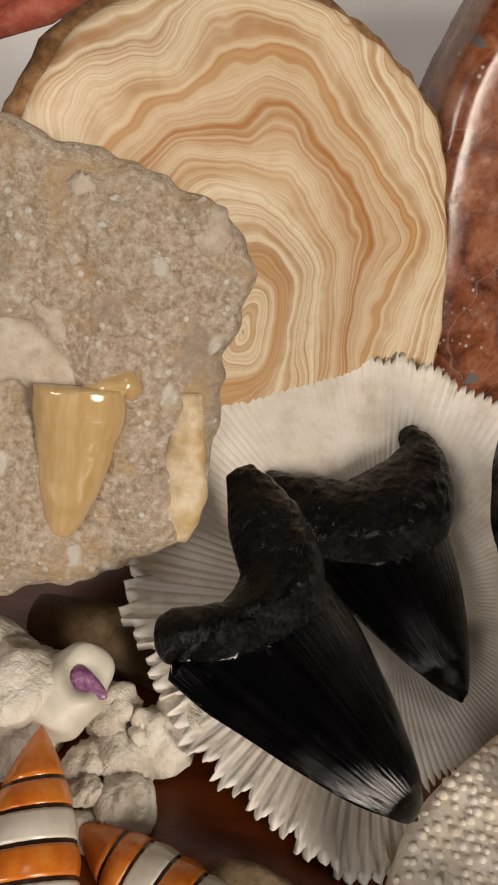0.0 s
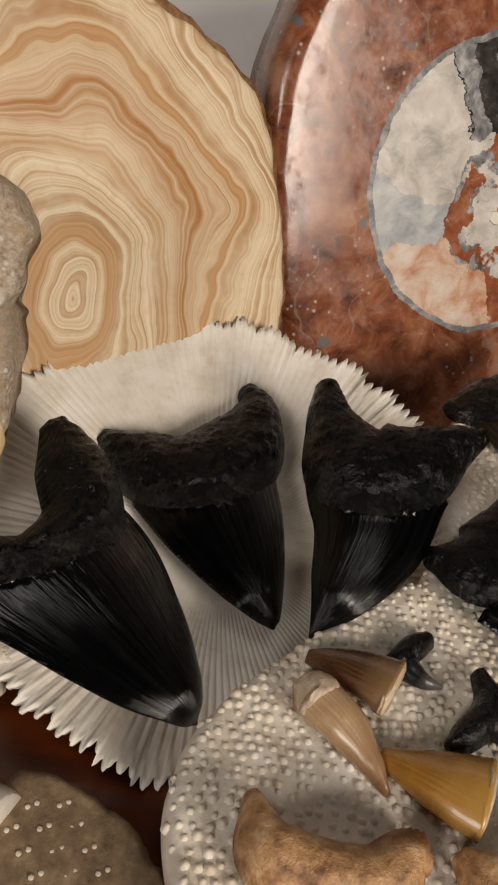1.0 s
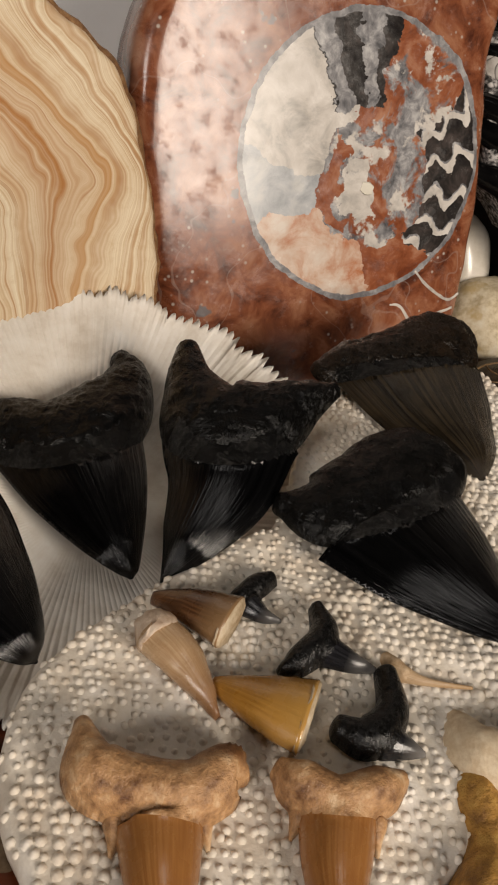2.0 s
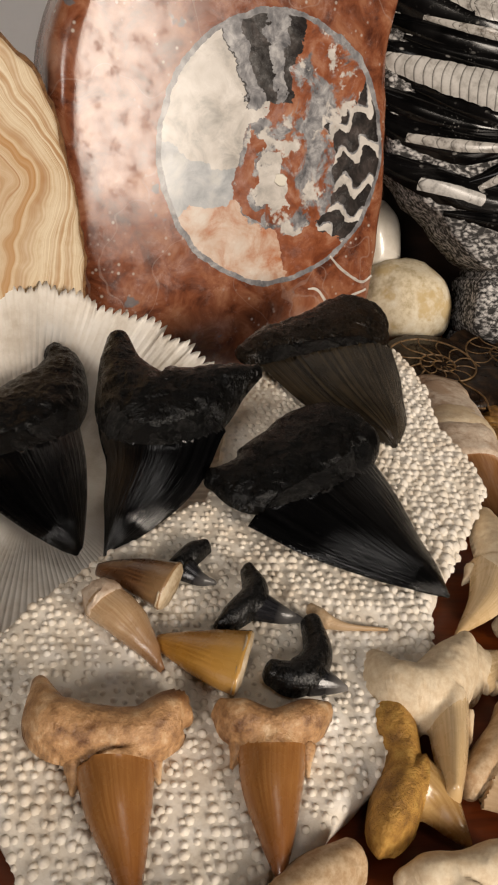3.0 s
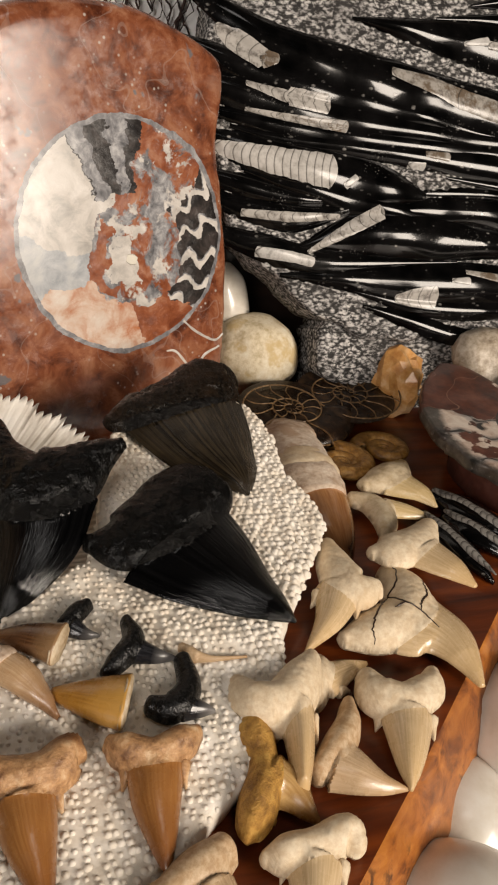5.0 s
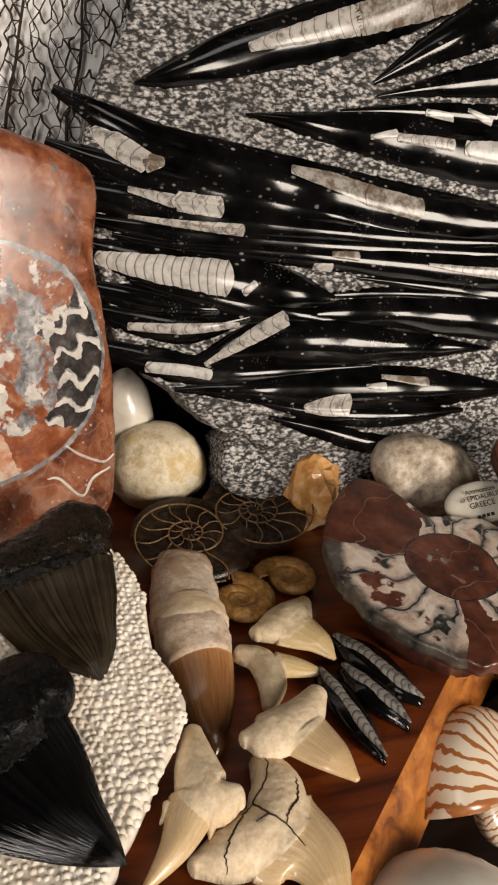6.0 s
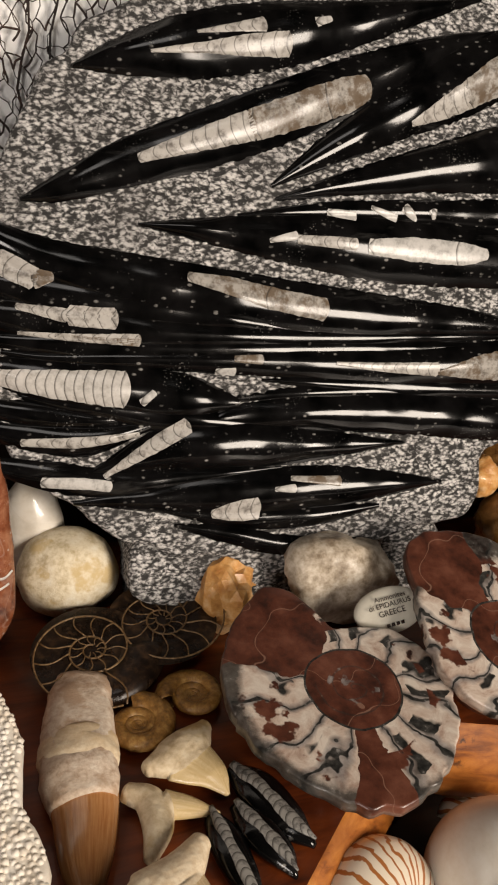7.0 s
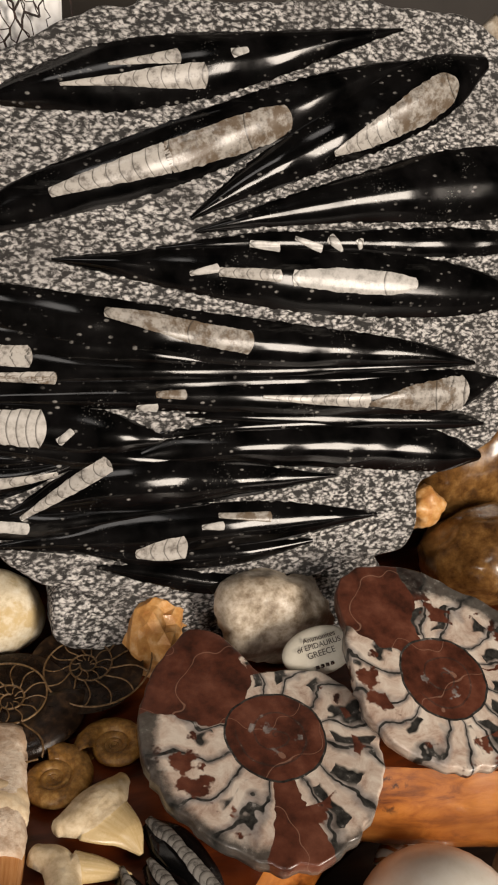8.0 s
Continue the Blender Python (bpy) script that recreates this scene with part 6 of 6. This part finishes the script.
# ---- shells on the desk below the board ----
def moon_shell(ob, R, material):
    """A swollen last whorl that grows round the axis to its lip, fine growth lines, and a low spire at the apex."""
    bm = bmesh.new()
    around, up = 96, 40
    rows = []
    for i in range(up + 1):
        v = math.pi * i / up
        row = []
        for j in range(around):
            w = 2 * math.pi * j / around
            grow = 0.86 + 0.14 * j / around
            line = 1 + 0.003 * math.sin(w * 47 + 2 * noise.noise((v * 2, w, 3.0)))
            r = R * grow * line * (1 + 0.03 * noise.noise((math.cos(w), math.sin(w), v)))
            row.append(bm.verts.new((r * math.sin(v) * math.cos(w), r * math.sin(v) * math.sin(w), r * 0.92 * math.cos(v))))
        rows.append(row)
    for a, b in zip(rows, rows[1:]):
        for j in range(around):
            bm.faces.new((a[j], b[j], b[(j + 1) % around], a[(j + 1) % around]))
    bmesh.ops.remove_doubles(bm, verts=bm.verts[:], dist=R * 1e-4)
    part("body_whorl", bm, material, ob)
    spire = coil(R * 0.34, 2.6, 0.16, 0.46, 0.8, 1.0)
    bmesh.ops.translate(spire, vec=(0, 0, R * 0.76), verts=spire.verts)
    part("spire", spire, material, ob, "low coiled spire")


def striped(name, base, stripe, scale, distort):
    k = Nodes(name, 0.3, coat=0.4)
    v = k.coords("UV", (scale, 1.2, 1))
    lines = k.wave(1.0, distort, 3, 1.4, v)
    col = k.mix(k.ramp(lines, (0.74, 0.0), (0.82, 1.0)), base, stripe)
    return k.done(col, k.noise(200, 3), 0.05, 0.0004)


M["nautilus"] = striped("nautilus_stripes", (0.72, 0.63, 0.5), (0.36, 0.13, 0.035), 1.7, 7.0)
M["snail_stripe"] = striped("snail_stripes", (0.75, 0.68, 0.58), (0.45, 0.17, 0.05), 1.2, 2.0)
ob = thing("nautilus_shell", seat((0.320, 0.146, -0.042), (0.45, -0.6, 0.66), 35), "cream nautilus shell with wavy brown stripes", "shell")
part("shell", coil(0.050, 2.4, 0.19, 0.44, 0, 0.8, per=70), M["nautilus"], ob)
bm = bmesh.new()
bmesh.ops.create_uvsphere(bm, u_segments=24, v_segments=12, radius=0.0062)
for v in bm.verts:
    v.co = Vector((v.co.x * (1 + 0.1 * noise.noise(v.co * 300)), v.co.y, v.co.z * 0.9))
part("umbilicus", bm, M["shell_dark"], ob, "dark sunken navel of the coil")
for x, y, z, r, nrm, turn, mat, lab in (
        (0.258, 0.083, -0.038, 0.042, (0.7, 0.5, -0.5), 20, "shell_white", "smooth glossy cream sea shell on the desk"),
        (0.212, 0.070, -0.050, 0.030, (-0.6, 0.5, -0.6), 30, "shell_white", "small pearly white sea shell"),
        (0.188, 0.030, -0.044, 0.036, (0.6, 0.6, -0.5), 120, "shell_white", "white sea shell beside the board"),
        (0.374, 0.150, -0.040, 0.040, (0.7, 0.4, -0.6), 70, "shell_white", "smooth cream sea shell on the desk"),
        (0.394, 0.192, -0.056, 0.024, (0.0, -0.6, 0.8), 90, "snail_stripe", "cream snail shell with brown spiral stripes"),
        (0.436, 0.175, -0.050, 0.030, (-0.2, -0.6, 0.8), 10, "urchin", "tan sea shell on the desk")):
    ob = thing("sea_shell", seat((x, y, z), nrm, turn), lab, "shell", "shells on the desk")
    if mat == "shell_white":
        moon_shell(ob, r, M[mat])
    else:
        part("shell", coil(r, 3.2, 0.14, 0.48, 0.55, 1.0), M[mat], ob)

# ---- sea fan ----
def sea_fan():
    ob = thing("sea_fan", pose(0, 0.419, 0), "black sea fan with fine netted branches on a white panel", "sea fan")
    rnd = random.Random(8)
    cell, verts, faces = 0.0058, [], []

    def rod(a, b, r):
        d = (b - a).normalized()
        s = Vector((d.z, 0, -d.x))
        base = len(verts)
        for p in (a, b):
            for q in range(5):
                w = 2 * math.pi * q / 5
                verts.append(p + (s * math.cos(w) + Vector((0, 1, 0)) * math.sin(w)) * r)
        for q in range(5):
            faces.append((base + q, base + (q + 1) % 5, base + 5 + (q + 1) % 5, base + 5 + q))

    nodes = {}
    for i in range(-3, 33):
        for j in range(0, 46):
            nodes[i, j] = Vector((0.085 + i * cell + (j % 2) * cell * 0.5 + rnd.uniform(-1, 1) * cell * 0.24, rnd.uniform(-0.003, 0.0), 0.155 + j * cell * 1.05 + rnd.uniform(-1, 1) * cell * 0.24))
    for (i, j), p in nodes.items():
        if p.x > 0.258:
            continue
        for di, dj in ((1, 0), (0, 1), (j % 2, 1), (j % 2 - 1, 1)):
            q = nodes.get((i + di, j + dj))
            if q is None or q.x > 0.258 or rnd.random() < (0.78 if dj == 0 else 0.32):
                continue
            bend = (p + q) / 2 + Vector((rnd.uniform(-1, 1), 0, rnd.uniform(-1, 1))) * 0.0016
            r = rnd.choice((0.00025, 0.0003, 0.0004, 0.0006))
            rod(p, bend, r)
            rod(bend, q, r)
    for k in range(5):
        x = 0.12 + k * 0.033
        p = Vector((x, 0, 0.10))
        for s in range(22):
            q = p + Vector((rnd.uniform(-0.004, 0.005), 0, 0.013))
            rod(p, q, 0.0013 - s * 0.00005)
            p = q
    me = bpy.data.meshes.new("branches")
    me.from_pydata(verts, [], faces)
    me.materials.append(M["net_black"])
    branches = new("branch_net", me)
    branches.parent = ob
    tagged(branches, kind="stuff")
    part("stem", tube([(0.17, 0, 0.0), (0.172, 0, 0.06), (0.176, 0, 0.12), (0.176, 0, 0.16)], 0.003), M["net_black"], ob)


sea_fan()

# ---- shells and coral by the rock ----
def reef(name, origin, lumps, label, seed):
    ob = thing(name, pose(*origin), label, "coral")
    for x, y, z, r in lumps:
        bm = bmesh.new()
        bmesh.ops.create_icosphere(bm, subdivisions=4, radius=r / 1000)
        for v in bm.verts:
            d = v.co.normalized()
            q = v.co + Vector((x, y, z + seed * 50)) / 1000
            n = noise.fractal(q / 0.004, 0.8, 2.1, 4) * 0.0013 + noise.noise(q / 0.011) * 0.0024 - max(0.0, noise.noise(q / 0.006) - 0.25) * 0.006
            v.co += d * n + Vector((x, y, z)) / 1000
        part("lump", bm, M["reef_coral"], ob)
    return ob


reef("reef_coral", (-0.046, 0.108, 0), [(0, 0, 12, 14), (4, -3, 22, 10), (-8, 2, 21, 11), (10, 2, 18, 8), (-14, -8, 14, 12)], "rough white coral rubble under the sandstone block", 3)
reef("reef_coral", (-0.020, 0.105, 0), [(0, 0, 7, 8), (7, 4, 9, 7), (-4, 5, 14, 6), (3, -9, 5, 7), (-3, -14, 3, 4), (10, 7, 14, 5), (4, 2, 15, 4), (-6, -4, 8, 5), (-4, -10, 9, 3)], "small knobbly white coral piece on the board", 5)
ob = thing("purple_snail", aim((-0.0325, 0.106, 0.022), (0.15, -0.6, 0.78), -25), "small white snail shell with a purple mouth", "shell")
bm = bmesh.new()
bmesh.ops.create_icosphere(bm, subdivisions=4, radius=1)
for v in bm.verts:
    d = v.co.copy()
    r = 1 + 0.05 * math.sin(d.y * 9) + 0.10 * noise.noise(d * 1.3)
    dent = max(0.0, d.dot(Vector((0.12, 0.55, 0.82)).normalized()) - 0.80) * 2.6
    v.co = Vector((d.x * 0.0078, d.y * 0.0105, d.z * 0.0078)) * (r - dent)
part("shell", bm, M["pebble_white"], ob)
bm = bmesh.new()
bmesh.ops.create_icosphere(bm, subdivisions=3, radius=1)
for v in bm.verts:
    v.co = Vector((v.co.x * 0.0044 * (1 + 0.5 * v.co.x), v.co.y * 0.0022, v.co.z * 0.0010)) + Vector((0.0006, 0.0038, 0.0043))
part("mouth", bm, M["shell_purple"], ob, "purple shell mouth")


def banded_snail(origin, tip, R, label):
    """A tall spired shell with orange and white whorls and dark seams."""
    a, b = Vector(origin), Vector(tip)
    axis = (b - a)
    ob = thing("banded_snail", aim(origin, tuple(axis), 20), label, "shell", "orange banded snails")
    H = axis.length
    bands = ((0.0, 0.16, "shell_white"), (0.16, 0.34, "orange_shell"), (0.34, 0.52, "shell_white"), (0.52, 0.68, "orange_shell"), (0.68, 1.0, "orange_shell"))
    for k, (s0, s1, mat) in enumerate(bands):
        for which in ("band", "seam"):
            bm = bmesh.new()
            rows = []
            lo, hi = (s0 + 0.012, s1 - 0.012) if which == "band" else (s1 - 0.016, s1 + 0.012)
            if which == "seam" and k == 4:
                bm.free()
                continue
            for q in range(9):
                f = lo + (hi - lo) * q / 8
                r = R * (1 - f ** 2.4) * (1.0 if which == "band" else 0.985) + 0.0004
                r *= 1 + (0.035 * math.sin(q / 8 * math.pi) if which == "band" else 0)
                row = []
                for j in range(48):
                    w = 2 * math.pi * j / 48
                    rib = 1 + 0.02 * math.cos(w * 22)
                    row.append(bm.verts.new((r * rib * math.cos(w), r * rib * math.sin(w), f * H + 0.10 * R * math.cos(w))))
                rows.append(row)
            for p, q in zip(rows, rows[1:]):
                for j in range(48):
                    bm.faces.new((p[j], p[(j + 1) % 48], q[(j + 1) % 48], q[j]))
            bm.faces.new(rows[0])
            bm.faces.new(rows[-1])
            part(which, bm, M[mat if which == "band" else "shell_dark"], ob)
    return ob


banded_snail((-0.0275, 0.068, 0.010), (-0.0350, 0.0965, 0.0225), 0.0088, "orange and white banded snail shell leaning on coral")
banded_snail((0.004, 0.0735, 0.006), (-0.025, 0.0900, 0.005), 0.0080, "orange and white banded snail shell lying down")

urchin = thing("urchin_plate", seat((0.014, 0.070, 0.005), (0.1, -0.25, 0.96)), "beige sand dollar fragment with rows of tiny pores", "urchin")
OUT = [(-28, 18), (-12, 17), (8, 13.5), (20, 5), (28, -8), (44, -34), (40, -44), (20, -34), (0, -8), (-10, 8)]
bm = plate(OUT, (12, -6), 6, 90, 14, 2.5, 0.5, 0.012, 1.0)
part("body", bm, M["urchin"], urchin)
rnd = random.Random(2)
for row in range(3):
    for k in range(12):
        x = -14 + row * 6 + k * 3.4
        y = 13 - k * 3.6 + row * 1.2
        if y < -36 or x > 34 or y > 12:
            continue
        for side in (-0.8, 0.8):
            bm = bmesh.new()
            bmesh.ops.create_uvsphere(bm, u_segments=8, v_segments=5, radius=0.0006)
            for v in bm.verts:
                v.co = Vector((v.co.x, v.co.y, v.co.z * 0.5)) + Vector((x + side, y + side * 0.6, rnd.uniform(-0.1, 0.1))) / 1000
            part("pore", bm, M["urchin_pore"], urchin)

ob = thing("driftwood", pose(0, 0, 0), "weathered brown driftwood twig on the board", "driftwood")
part("body", tube([(-0.05, 0.138, 0.010), (-0.03, 0.134, 0.012), (-0.012, 0.130, 0.010), (0.0, 0.127, 0.008)], 0.008, 12, (0.7, 1, 0.9, 0.5)), M["drift"], ob)
for pts, r, lab in (([(0.062, 0.018, 0.006), (0.072, 0.019, 0.008), (0.084, 0.021, 0.009), (0.094, 0.026, 0.007)], 0.0085, "pale fossil tooth root fragment"),
                    ([(0.100, 0.020, 0.005), (0.106, 0.022, 0.006), (0.112, 0.019, 0.005)], 0.006, "small cracked cream fossil fragment")):
    ob = thing("fossil_fragment", pose(0, 0, 0), lab, "fossil")
    bm = tube(pts, r, 14, [0.75, 1, 1, 0.7][:len(pts)])
    bmesh.ops.subdivide_edges(bm, edges=bm.edges[:], cuts=2, use_grid_fill=True)
    for v in bm.verts:
        v.co += wobble(v.co, 0.006, 0.0012)
    part("body", bm, M["pale_root"], ob)

red = thing("red_coral", pose(-0.064, 0.165, 0.140), "dusty red branching coral twigs", "coral")
part("branch", tube([(-0.03, 0.0, -0.010), (-0.012, 0.0, -0.004), (0.004, 0.002, 0.002), (0.018, 0.004, 0.012)], 0.0042, 9, (1, 1, 0.9, 0.7)), M["red_coral"], red)
part("branch", tube([(-0.02, -0.004, -0.008), (-0.008, -0.004, -0.002), (0.002, -0.004, 0.008), (0.004, 0, 0.02)], 0.0034, 9, (1, 0.9, 0.8, 0.6)), M["red_coral"], red)
part("branch", tube([(-0.03, 0.006, 0.0), (-0.014, 0.006, 0.004), (0.0, 0.006, 0.008), (0.012, 0.005, 0.022)], 0.0034, 9, (1, 0.9, 0.8, 0.6)), M["red_coral"], red)
part("stem", tube([(-0.06, 0.01, -0.13), (-0.055, 0.01, -0.09), (-0.045, 0.006, -0.05), (-0.026, 0.0, -0.008)], 0.005, 9), M["red_coral"], red)
